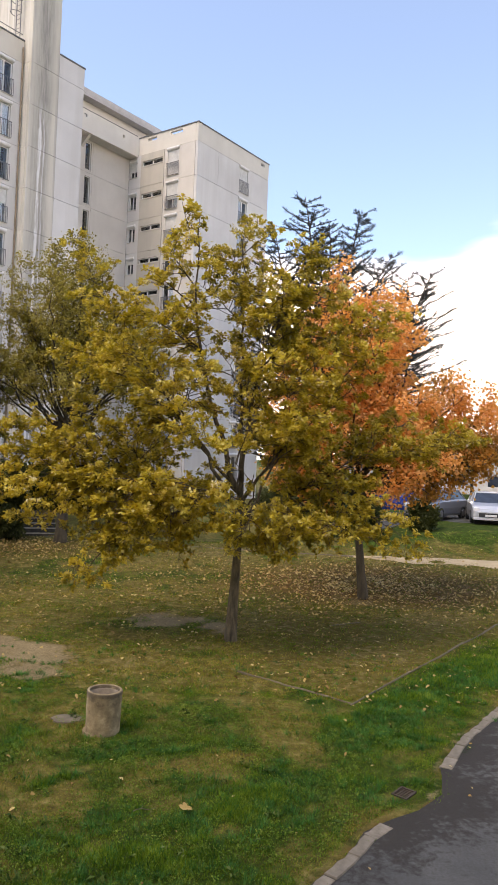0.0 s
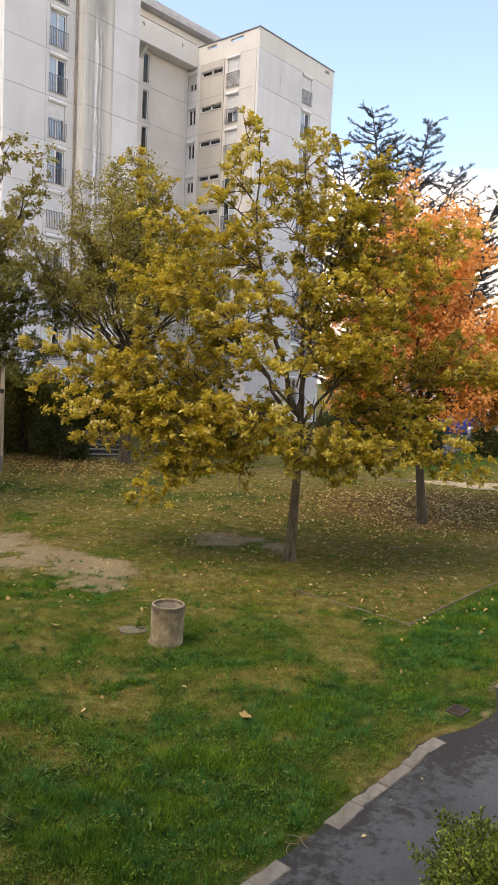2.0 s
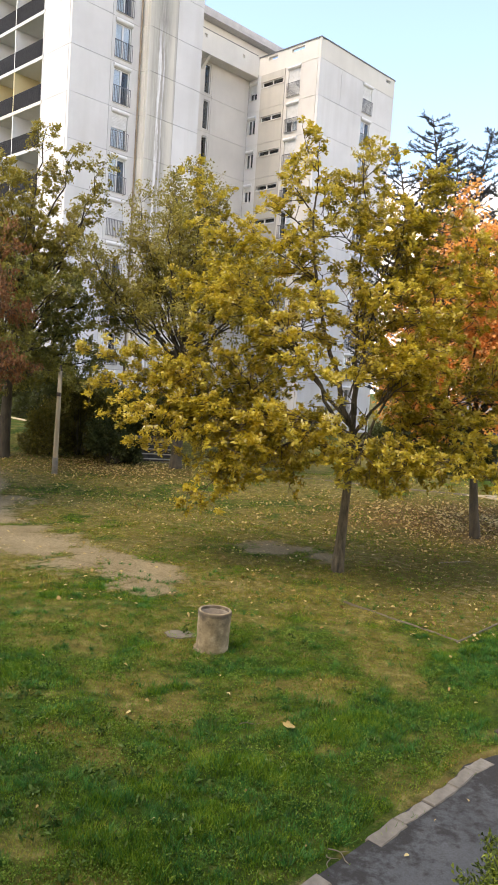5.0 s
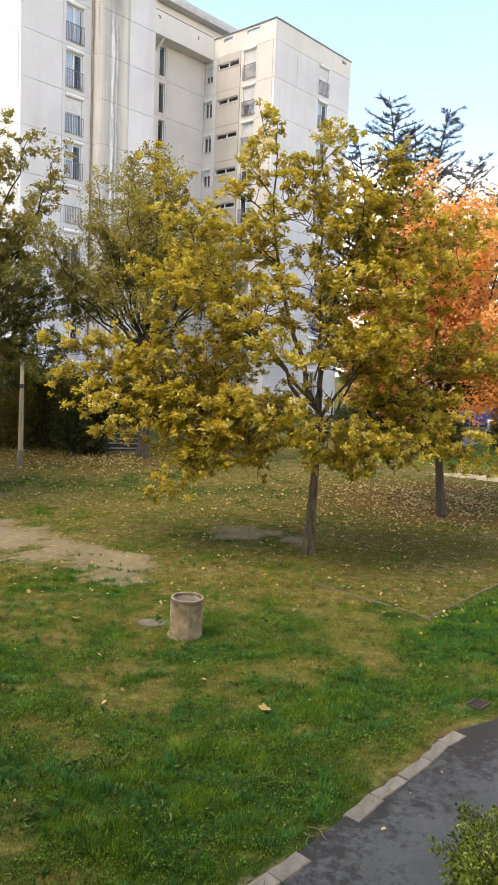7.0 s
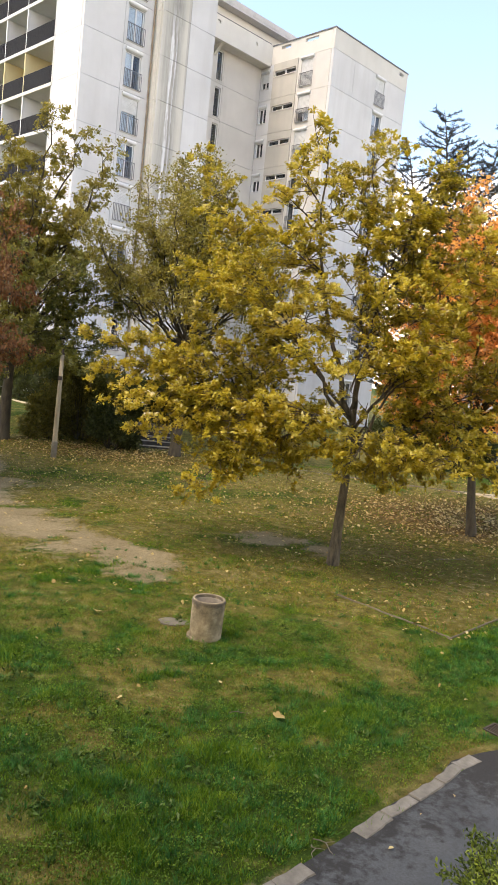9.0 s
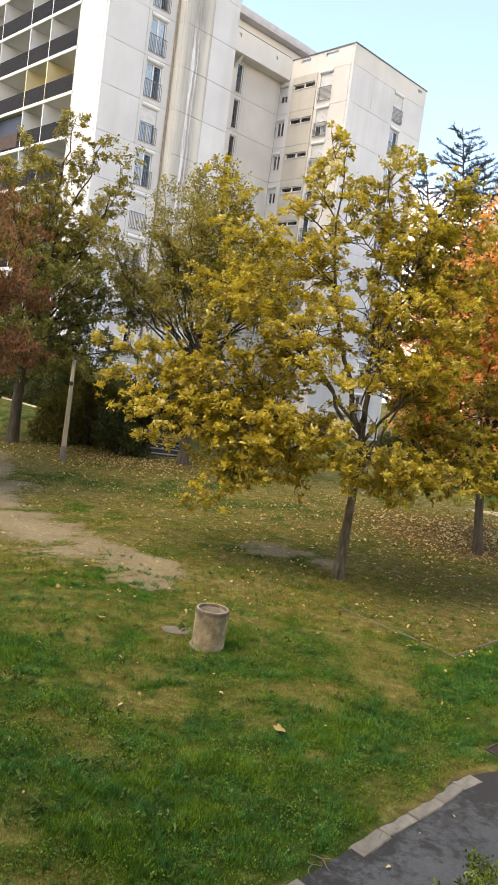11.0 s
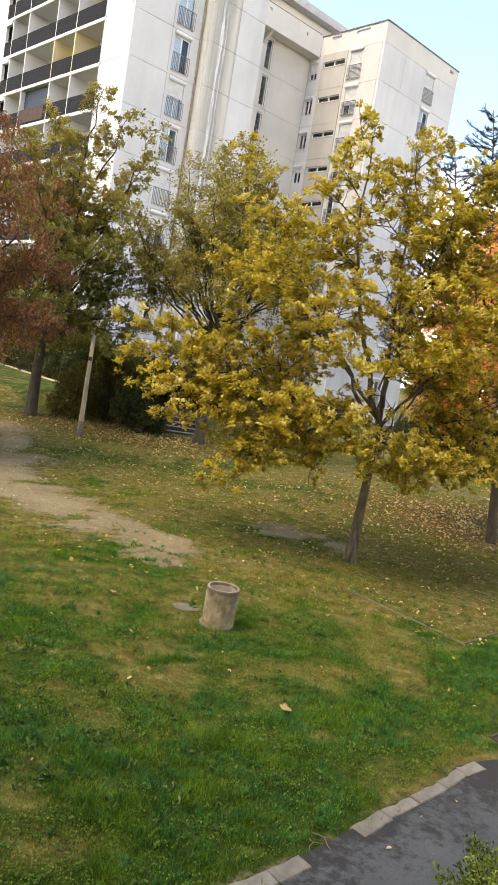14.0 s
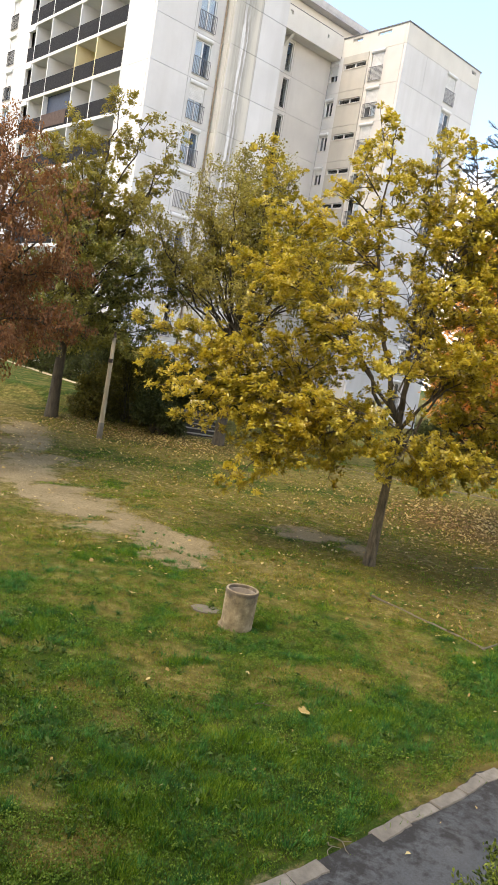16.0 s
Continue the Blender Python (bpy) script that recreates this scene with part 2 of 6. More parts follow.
LAWN = lawn_mat()
ASPHALT = asphalt_mat()
SAND = surface("path_sand", (0.34, 0.265, 0.155), (0.48, 0.385, 0.24), 0.95, 1.6, 60, bump=0.4)
KERB = surface("kerb_concrete", (0.13, 0.113, 0.086), (0.245, 0.218, 0.174), 0.9, 9.0, 90, vary=0.4)
EDGING = surface("edging_concrete", (0.085, 0.070, 0.042), (0.22, 0.178, 0.112), 0.92, 4.0, 60, vary=0.4)
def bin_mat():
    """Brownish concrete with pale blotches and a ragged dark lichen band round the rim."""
    m, n, l, b = nodes_of("bin_concrete")
    blot, grit = noise_node(n, l, 6.0, 5, 0.65), noise_node(n, l, 70.0, 4, 0.7)
    c = ramp_node(n, l, blot, [(0.32, (0.115, 0.085, 0.044)), (0.52, (0.25, 0.193, 0.108)), (0.70, (0.40, 0.325, 0.20))])
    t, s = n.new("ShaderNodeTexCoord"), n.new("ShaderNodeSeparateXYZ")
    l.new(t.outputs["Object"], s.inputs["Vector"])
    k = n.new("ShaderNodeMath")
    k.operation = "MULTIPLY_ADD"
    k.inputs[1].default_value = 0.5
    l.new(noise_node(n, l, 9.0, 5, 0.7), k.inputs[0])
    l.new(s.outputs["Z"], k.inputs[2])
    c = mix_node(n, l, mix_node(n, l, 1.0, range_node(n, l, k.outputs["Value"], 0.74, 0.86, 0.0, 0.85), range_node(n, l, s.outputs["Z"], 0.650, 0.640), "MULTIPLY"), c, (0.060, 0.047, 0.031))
    c = mix_node(n, l, range_node(n, l, grit, 0.4, 0.75, 0.0, 0.4), c, (0.09, 0.07, 0.05))
    l.new(c, b.inputs["Base Color"])
    b.inputs["Roughness"].default_value = 0.92
    bump_node(n, l, b, grit, 0.6, 0.01)
    return m


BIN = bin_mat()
BIN_DARK = surface("bin_inside", (0.12, 0.098, 0.072), (0.24, 0.20, 0.15), 0.95, 5.0, 60)
SLAB = surface("sunken_slab", (0.10, 0.085, 0.056), (0.19, 0.16, 0.11), 0.95, 7.0, 60)
RISER = surface("step_riser", (0.035, 0.032, 0.027), (0.075, 0.068, 0.058), 0.95, 4.0, 50)
IRON = surface("cast_iron", (0.035, 0.027, 0.022), (0.085, 0.062, 0.045), 0.85, 8.0, 90, metal=0.2)
WHITE_WALL = facade("white_painted_concrete", (0.66, 0.652, 0.635), (0.50, 0.485, 0.455), 0.45)
GREY_WALL = facade("grey_concrete", (0.635, 0.605, 0.555), (0.48, 0.455, 0.41), 0.4)
SPANDREL = facade("spandrel_concrete", (0.51, 0.48, 0.42), (0.37, 0.35, 0.32), 0.4)
TOWER_WALL = facade("weathered_tower_concrete", (0.62, 0.59, 0.515), (0.34, 0.325, 0.285), 0.7, 0.95)
OCHRE_WALL = facade("yellowed_concrete", (0.655, 0.62, 0.545), (0.49, 0.46, 0.39), 0.5)
CREAM = facade("cream_parapet", (0.68, 0.65, 0.585), (0.55, 0.52, 0.455), 0.3)
JOINT = surface("panel_joint", (0.24, 0.23, 0.21), (0.36, 0.345, 0.32), 0.95, 3, 30)
ROOF = surface("roof_edge_zinc", (0.11, 0.115, 0.12), (0.19, 0.195, 0.20), 0.6, 4, 40, metal=0.3)
GUTTER = surface("fascia", (0.46, 0.44, 0.42), (0.58, 0.555, 0.53), 0.8, 2, 40)
# dark colour that stands for unlit space behind glass and bars
UNLIT = surface("painted_unlit_dark", (0.035, 0.038, 0.045), (0.075, 0.078, 0.085), 0.9, 1.2, 10)
FRAME = surface("white_frame", (0.62, 0.62, 0.61), (0.76, 0.76, 0.75), 0.45, 3, 60, bump=0.05)
SHUTTER = surface("roller_shutter", (0.55, 0.55, 0.53), (0.70, 0.70, 0.68), 0.6, 3, 60, bump=0.05)
RAIL = surface("rail_paint", (0.14, 0.14, 0.15), (0.22, 0.22, 0.23), 0.5, 5, 60, metal=0.2)
RAIL_DARK = surface("balcony_rail_paint", (0.012, 0.012, 0.014), (0.026, 0.025, 0.027), 0.8, 5, 60)
CURTAIN = surface("net_curtain", (0.68, 0.72, 0.78), (0.84, 0.86, 0.88), 0.9, 5, 40)
LOGGIA = facade("loggia_white", (0.64, 0.64, 0.625), (0.46, 0.45, 0.43), 0.2)
LOGGIA_YELLOW = facade("loggia_yellow", (0.68, 0.58, 0.34), (0.5, 0.42, 0.26), 0.2)
TARP = surface("blue_tarpaulin", (0.012, 0.022, 0.045), (0.022, 0.04, 0.075), 0.6, 4, 30)
CLOTH = surface("faded_red_cloth", (0.055, 0.032, 0.024), (0.10, 0.062, 0.048), 0.9, 5, 50)
GLASS = glass_mat("window_glass", (0.86, 0.90, 0.92))
PIPE = surface("rust_pipe", (0.20, 0.14, 0.085), (0.32, 0.26, 0.18), 0.7, 3, 40)
BARK = surface("bark_grey_brown", (0.030, 0.023, 0.014), (0.200, 0.155, 0.095), 0.95, 14.0, 60, bump=1.0, dist=0.03, stretch=(1, 1, 0.22))
BARK_DARK = surface("bark_dark", (0.034, 0.027, 0.017), (0.095, 0.076, 0.048), 0.95, 9.0, 45, bump=0.8, dist=0.03, stretch=(1, 1, 0.25))
POST = surface("weathered_post", (0.27, 0.215, 0.135), (0.43, 0.355, 0.235), 0.9, 4, 50, stretch=(1, 1, 0.2))
STEP = surface("step_concrete", (0.21, 0.185, 0.145), (0.33, 0.30, 0.245), 0.9, 4, 60)

# palest tone stands for leaf undersides and for gloss highlights put into colour
LEAF_YELLOW = leafage("yellow_green_leaves", [(0.086, 0.083, 0.018), (0.273, 0.220, 0.028), (0.517, 0.405, 0.041), (0.709, 0.579, 0.110), (0.851, 0.789, 0.675)], 0.50, 0.36, 1.1, 0.6, 3.2)
LEAF_ORANGE = leafage("orange_leaves", [(0.596, 0.260, 0.070), (0.794, 0.375, 0.110), (0.900, 0.497, 0.187), (0.900, 0.635, 0.398)], 0.55, 0.5, 1.1, 0.35, 1.8)
LEAF_RUST = leafage("rusty_leaves", [(0.220, 0.133, 0.036), (0.462, 0.243, 0.051), (0.638, 0.312, 0.066), (0.737, 0.427, 0.114)], 0.50, 0.5, 1.1, 0.35, 1.8)
LEAF_OLIVE = leafage("olive_leaves", [(0.092, 0.083, 0.018), (0.218, 0.187, 0.032), (0.345, 0.286, 0.050), (0.487, 0.415, 0.145)], 0.45, 0.42, 1.1, 0.5, 2.4)
LEAF_GREEN = leafage("dark_green_leaves", [(0.050, 0.059, 0.018), (0.139, 0.146, 0.034), (0.258, 0.246, 0.050), (0.457, 0.408, 0.132)], 0.42, 0.42, 1.1, 0.5, 2.0)
LEAF_BROWN = leafage("red_brown_leaves", [(0.093, 0.048, 0.024), (0.201, 0.090, 0.039), (0.301, 0.133, 0.057), (0.359, 0.213, 0.101)], 0.48)
LEAF_HEDGE = leafage("hedge_leaves", [(0.022, 0.030, 0.012), (0.056, 0.070, 0.023), (0.115, 0.130, 0.040)])
LEAF_SHRUB = leafage("shrub_leaves", [(0.06, 0.060, 0.016), (0.14, 0.130, 0.030), (0.26, 0.215, 0.055)])
LEAF_BUSH = leafage("privet_leaves", [(0.022, 0.040, 0.008), (0.091, 0.131, 0.019), (0.258, 0.325, 0.045), (0.537, 0.625, 0.135)])
# tones raised by half to put distance haze into the needles
NEEDLE = leafage("cedar_needles", [(0.021, 0.033, 0.042), (0.042, 0.063, 0.078), (0.075, 0.102, 0.120)], 0.1)
BLADE_LUSH = leafage("lush_grass_blades", [(0.005, 0.035, 0.007), (0.021, 0.101, 0.018), (0.048, 0.180, 0.030), (0.125, 0.298, 0.080)], 0.35, 0.55, 2.6, 0.2)
BLADE = leafage("grass_blades", [(0.018, 0.053, 0.005), (0.057, 0.135, 0.011), (0.135, 0.234, 0.018), (0.301, 0.377, 0.057)], 0.30, 0.7, 2.6, 0.10)
DRY_BLADE = leafage("dry_grass_blades", [(0.050, 0.050, 0.006), (0.148, 0.129, 0.018), (0.296, 0.244, 0.045), (0.513, 0.438, 0.120)], 0.20, 0.8, 2.6, 0.08)
WEED = leafage("weed_leaves", [(0.016, 0.038, 0.010), (0.040, 0.084, 0.021), (0.088, 0.144, 0.037), (0.192, 0.232, 0.088)], 0.2, 0.7, 0.9, 0.08)
CLOVER = leafage("clover_leaves", [(0.022, 0.056, 0.008), (0.061, 0.131, 0.013), (0.132, 0.220, 0.025), (0.265, 0.337, 0.065)], 0.3, 0.6, 1.6, 0.2)
FALLEN = leafage("fallen_leaves", [(0.131, 0.071, 0.024), (0.279, 0.173, 0.052), (0.426, 0.315, 0.112), (0.508, 0.417, 0.209)], 0.1)


# ---- mesh helpers ----
class Shape:
    """Gathers boxes, tubes and loose faces for one mesh."""

    def __init__(self):
        self.v, self.f, self.weld = [], [], False

    def add(self, verts, faces):
        k = len(self.v)
        self.v.extend(verts)
        self.f.extend([tuple(i + k for i in f) for f in faces])
        return self

    def box(self, x0, x1, y0, y1, z0, z1, bevel=0.0):
        if bevel <= 0:
            return self.add([(x, y, z) for z in (z0, z1) for y in (y0, y1) for x in (x0, x1)],
                            [(0, 2, 3, 1), (4, 5, 7, 6), (0, 1, 5, 4), (1, 3, 7, 5), (3, 2, 6, 7), (2, 0, 4, 6)])
        c = bevel
        ring = lambda d: [(x0 + d, y0 + d), (x1 - d, y0 + d), (x1 - d, y1 - d), (x0 + d, y1 - d)]
        v = [(x, y, z0) for x, y in ring(0)] + [(x, y, z1 - c) for x, y in ring(0)] + [(x, y, z1) for x, y in ring(c)]
        f = [(3, 2, 1, 0), (8, 9, 10, 11)]
        for a in (0, 4):
            f += [(a + i, a + (i + 1) % 4, a + 4 + (i + 1) % 4, a + 4 + i) for i in range(4)]
        return self.add(v, f)

    def tube(self, pts, radii, sides=6, caps=True):
        pts = [Vector(p) for p in pts]
        v, f = [], []
        for i, p in enumerate(pts):
            d = (pts[min(i + 1, len(pts) - 1)] - pts[max(i - 1, 0)]).normalized()
            s = d.cross(Vector((0.31, 0.95, 0.07))).normalized()
            t = d.cross(s)
            for k in range(sides):
                w = 2 * math.pi * k / sides
                v.append(p + (s * math.cos(w) + t * math.sin(w)) * radii[i])
        for i in range(len(pts) - 1):
            a, b = i * sides, (i + 1) * sides
            f += [(a + k, b + k, b + (k + 1) % sides, a + (k + 1) % sides) for k in range(sides)]
        if caps:
            f += [tuple(range(sides)), tuple(range(len(v) - 1, len(v) - sides - 1, -1))]
        return self.add([tuple(q) for q in v], f)

    def wall(self, along, s0, s1, z0, z1, d0, d1, holes=()):
        """A slab of wall from d0 to d1 with real openings (s0, s1, z0, z1). along: 'x' or 'y'."""
        ss = sorted({s0, s1, *[h for q in holes for h in q[:2] if s0 < h < s1]})
        zs = sorted({z0, z1, *[h for q in holes for h in q[2:] if z0 < h < z1]})
        for a, b in zip(ss, ss[1:]):
            solid = []
            for c, d in zip(zs, zs[1:]):
                m, n = (a + b) / 2, (c + d) / 2
                if not any(q[0] < m < q[1] and q[2] < n < q[3] for q in holes):
                    if solid and abs(solid[-1][1] - c) < 1e-6:
                        solid[-1][1] = d
                    else:
                        solid.append([c, d])
            for c, d in solid:
                if along == "x":
                    self.box(a, b, d0, d1, c, d)
                else:
                    self.box(d0, d1, a, b, c, d)
        self.weld = True
        return self

    def mesh(self, name, mat, smooth=False):
        if self.weld:
            spot = {}
            for q in self.v:
                spot.setdefault(tuple(round(k, 4) for k in q), len(spot))
            self.f = [tuple(spot[tuple(round(k, 4) for k in self.v[i])] for i in f) for f in self.f]
            self.v = list(spot)
        me = bpy.data.meshes.new(name)
        me.from_pydata(self.v, [], self.f)
        me.materials.append(mat)
        if smooth:
            me.shade_smooth()
        return me


def part(name, shape, material, parent, label="", smooth=False):
    me = shape if isinstance(shape, bpy.types.Mesh) else shape.mesh(name, material, smooth)
    ob = new(name, me)
    ob.parent = parent
    return tagged(ob, label)


def thing(name, m, label, category, group="", kind=""):
    e = new(name)
    e.empty_display_size = 0.2
    e.matrix_world = m
    return tagged(e, label, category, group, kind)


def solo(name, shape, material, label, category, group="", kind="", smooth=False):
    return tagged(new(name, shape.mesh(name, material, smooth)), label, category, group, kind)


def bulk(name, verts, faces_n, mat):
    """A mesh of equal faces with faces_n corners each, from an array of vertices in order."""
    verts = np.asarray(verts, np.float32).reshape(-1, 3)
    me = bpy.data.meshes.new(name)
    nf = len(verts) // faces_n
    me.vertices.add(len(verts))
    me.loops.add(len(verts))
    me.polygons.add(nf)
    me.vertices.foreach_set("co", verts.ravel())
    me.loops.foreach_set("vertex_index", np.arange(len(verts), dtype=np.int32))
    me.polygons.foreach_set("loop_start", np.arange(0, len(verts), faces_n, dtype=np.int32))
    me.materials.append(mat)
    me.update(calc_edges=True)
    return me


# ---- the lie of the land ----
def ease(t):
    t = np.clip(t, 0.0, 1.0)
    return t * t * (3 - 2 * t)


def ground_z(x, y):
    """Level lawn by the path, a rise behind the trees and two higher terraces."""
    x, y = np.asarray(x, float), np.asarray(y, float)
    terrace = 0.85 * (1 - ease((x + 7) / 5)) + 0.85 * ease((x - 4) / 6) - 0.15
    return 0.55 * ease((y - 19) / 11) + terrace * ease((y - 29.2) / 2.4)


KERB_LINE = [(-4.9, 0.0), (-0.2, 5.65), (0.35, 6.43), (0.56, 6.77), (0.81, 7.10), (1.17, 7.59), (1.43, 8.05), (1.74, 8.38), (2.13, 8.62), (2.52, 9.05), (2.66, 9.58), (2.70, 9.87), (3.27, 10.92), (4.04, 12.0), (6.9, 16.2), (12.5, 24.3)]
SAND_LINE = [(-7.9, 29.3), (-4.6, 28.55), (-2.0, 28.2), (2.0, 27.7), (5.4, 27.5), (9.3, 27.35), (14.0, 27.3), (30.0, 28.0)]
# patches of the lawn: centre, half width across and along the way from the window
SOIL_SPOTS = [(-13.2, 24.2, 0.9, 1.6), (-12.0, 22.4, 0.8, 1.4), (-9.84, 18.3, 0.92, 2.2), (-7.9, 16.6, 0.85, 1.8), (-6.74, 15.75, 0.83, 1.4), (-5.73, 15.0, 0.70, 1.1), (-4.87, 15.0, 0.76, 1.05), (-4.06, 14.45, 0.72, 1.1), (-3.7, 13.35, 0.46, 0.55),
              (-1.74, 17.9, 0.9, 0.65), (-0.71, 17.45, 0.4, 0.6), (-10.6, 20.5, 0.92, 1.2), (-8.5, 16.3, 0.5, 0.9), (3.4, 21.4, 0.6, 0.6)]
GRASS_ISLES = [(-6.11, 15.25, 0.23, 0.36), (-5.37, 14.9, 0.12, 0.24), (-4.45, 15.86, 0.54, 0.37), (-3.49, 16.0, 0.32, 0.42)]
LUSH_SPOTS = [(1.58, 11.0, 0.45, 0.7), (2.28, 12.0, 0.39, 0.8), (-1.48, 10.4, 0.43, 0.3), (-2.22, 9.15, 0.27, 0.22), (-1.73, 9.7, 0.49, 0.2), (-3.64, 8.75, 0.24, 0.18), (-0.11, 8.8, 0.44, 0.38), (-0.89, 6.75, 0.3, 0.39), (0.23, 8.3, 0.28, 0.34),
              (-3.18, 10.7, 0.27, 0.25), (0.0, 6.7, 0.36, 0.37), (0.39, 9.3, 0.31, 0.34), (-0.48, 6.6, 0.36, 0.37), (-1.17, 6.3, 0.35, 0.35), (-1.4, 5.75, 0.44, 0.31), (-4.33, 9.45, 0.51, 0.32), (1.5, 9.3, 0.35, 0.5), (2.4, 10.6, 0.4, 0.5), (0.8, 8.1, 0.3, 0.3), (3.2, 12.6, 0.6, 1.0), (4.4, 14.2, 0.8, 1.2), (-5.6, 10.2, 0.7, 0.6)]
DRY_SPOTS = [(0.75, 11.7, 0.47, 0.65), (1.15, 10.1, 0.36, 0.45), (-1.8, 14.2, 0.9, 0.9), (-2.47, 7.0, 0.39, 0.2), (-2.98, 7.5, 0.41, 0.25), (-2.12, 8.35, 0.51, 0.3), (-0.15, 8.1, 0.17, 0.2), (-2.45, 5.6, 0.55, 0.36), (-0.59, 9.5, 0.5, 0.45), (-2.1, 5.0, 0.5, 0.3), (0.59, 10.6, 0.43, 0.33), (-0.1, 10.0, 0.4, 0.3), (-4.6, 8.0, 0.5, 0.3), (-0.5, 7.6, 0.2, 0.15)]


def blot(x, y, spot):
    """A soft patch, longer along the way from the window than across it."""
    cx, cy, a, b = spot
    r = math.hypot(cx, cy)
    u, v = ((x - cx) * cx + (y - cy) * cy) / r, ((x - cx) * cy - (y - cy) * cx) / r
    return np.exp(-(u / b) ** 2 - (v / a) ** 2)


def bumps(x, y):
    """Small unevenness of the lawn, fading out towards the footpath."""
    gap, side = line_gap(x, y, KERB_LINE)
    return 0.030 * wobble(x * 0.7, y * 0.7) * ease((gap - 0.2) / 1.2) * (side < 0)


def line_gap(x, y, line):
    """Distance to a line, and on which side (right is positive)."""
    best, side = np.full(np.shape(x), 1e9), np.zeros(np.shape(x))
    for (x0, y0), (x1, y1) in zip(line, line[1:]):
        dx, dy = x1 - x0, y1 - y0
        k = np.clip(((x - x0) * dx + (y - y0) * dy) / (dx * dx + dy * dy), 0, 1)
        d = np.hypot(x - x0 - k * dx, y - y0 - k * dy)
        s = np.sign((x - x0) * dy - (y - y0) * dx)
        side = np.where(d < best, s, side)
        best = np.minimum(d, best)
    return best, side


rng = np.random.default_rng(7)
LATTICE = rng.random((256, 256))


def wobble(x, y):
    """Smooth noise from about -1 to 1, four octaves."""
    out, amp = 0.0, 1.0
    for k in range(4):
        fx, fy = np.floor(x), np.floor(y)
        i, j, u, v = fx.astype(int), fy.astype(int), ease(x - fx), ease(y - fy)
        g = lambda a, b: LATTICE[(i + a + 37 * k) % 256, (j + b + 91 * k) % 256]
        out = out + amp * ((g(0, 0) * (1 - u) + g(1, 0) * u) * (1 - v) + (g(0, 1) * (1 - u) + g(1, 1) * u) * v - 0.5)
        x, y, amp = x * 2.03 + 5.1, y * 2.03 + 9.7, amp * 0.55
    return out * 1.5


def cover(x, y):
    """Bare soil, lushness and leaf litter, each from 0 to 1."""
    gap, side = line_gap(x, y, KERB_LINE)
    wx, wy = x + 0.22 * wobble(x * 1.3, y * 1.3), y + 0.30 * wobble(x * 1.3 + 40, y * 1.3)
    soil = np.zeros(np.shape(x))
    for spot in SOIL_SPOTS:
        soil = np.maximum(soil, 1.38 * blot(wx, wy, spot))
    for spot in GRASS_ISLES:
        soil = soil - 0.9 * blot(wx, wy, spot)
    soil = soil + 0.50 * wobble(x * 2.7, y * 2.7) * ease((soil - 0.05) / 0.3)
    soil = np.maximum(soil, (0.20 + 0.16 * wobble(x * 0.9 + 7, y * 0.9)) * ease((y - 11.0) / 3.0) * (1 - ease((y - 28.0) / 2.0)) * (side < 0))
    soil = np.maximum(soil, (side < 0) * (gap < 0.4) * np.clip(0.38 - 2.8 * gap + 0.6 * wobble(x * 2.1, y * 2.1), 0, 1))
    lush = 0.46 * (1 - ease((y - 8.5) / 7.5)) + 0.22 + 0.12 * (1 - ease((y - 6.5) / 4)) + 0.42 * wobble(x * 0.8, y * 0.8) + 0.34 * wobble(x * 2.6, y * 2.6)
    lush = np.maximum(lush, 0.95 * np.exp(-(((x - 3.6) * 0.75 - (y - 13.3) * 0.55) / 1.0) ** 2) * (1 - ease((y - 16) / 4)) * (side < 0))
    lush = np.maximum(lush, 0.85 * ease((y - 28.5) / 3) * ease((x - 3) / 3))
    lush = np.maximum(lush, 0.6 * ease((y - 28) / 3) * ease((-13 - x) / 2))
    lush = np.maximum(lush, 0.62 * np.exp(-((y - 23.5 - 0.1 * x) / 1.0) ** 2) * (x < 2))
    for spot in LUSH_SPOTS:
        lush = np.maximum(lush, blot(wx, wy, spot) * (1.25 + 0.35 * wobble(x * 2.3, y * 2.3)))
    for spot in DRY_SPOTS:
        lush = lush - 0.75 * blot(wx, wy, spot)
    inner = ease(((y - 12.4) * 0.70 - (x - 1.95) + 0.02) / 0.12) * ease(((x - 1.95) * 0.79 + (y - 12.4)) / 0.2) * (1 - ease((y - 18.0) / 2))
    lush = lush - 0.5 * inner * ease((x + 0.3) / 1.4)
    lush = np.where((side < 0) & (gap < 0.4), lush - 0.1 * (1 - gap / 0.4), lush)
    litter = 0.95 * np.exp(-((x - 4.2) ** 2 / 22 + (y - 23.5) ** 2 / 8)) + 0.75 * np.exp(-((x + 9.5) ** 2 / 22 + (y - 27.2) ** 2 / 5)) + 0.25 * np.exp(-((y - 22) / 3.5) ** 2)
    litter = litter * ease((y - 17) / 4)
    litter = np.maximum(litter, (side < 0) * (y < 16) * np.clip(0.8 - 9.0 * gap + 0.5 * wobble(x * 2.9, y * 2.9), 0, 0.9))
    soil = np.where(soil < 0.4, soil * (1 - 0.9 * np.clip(lush, 0, 1)), soil)
    return np.clip(soil, 0, 1), np.clip(lush, 0, 1), np.clip(litter, 0, 1), inner * ease((x + 0.3) / 1.4)


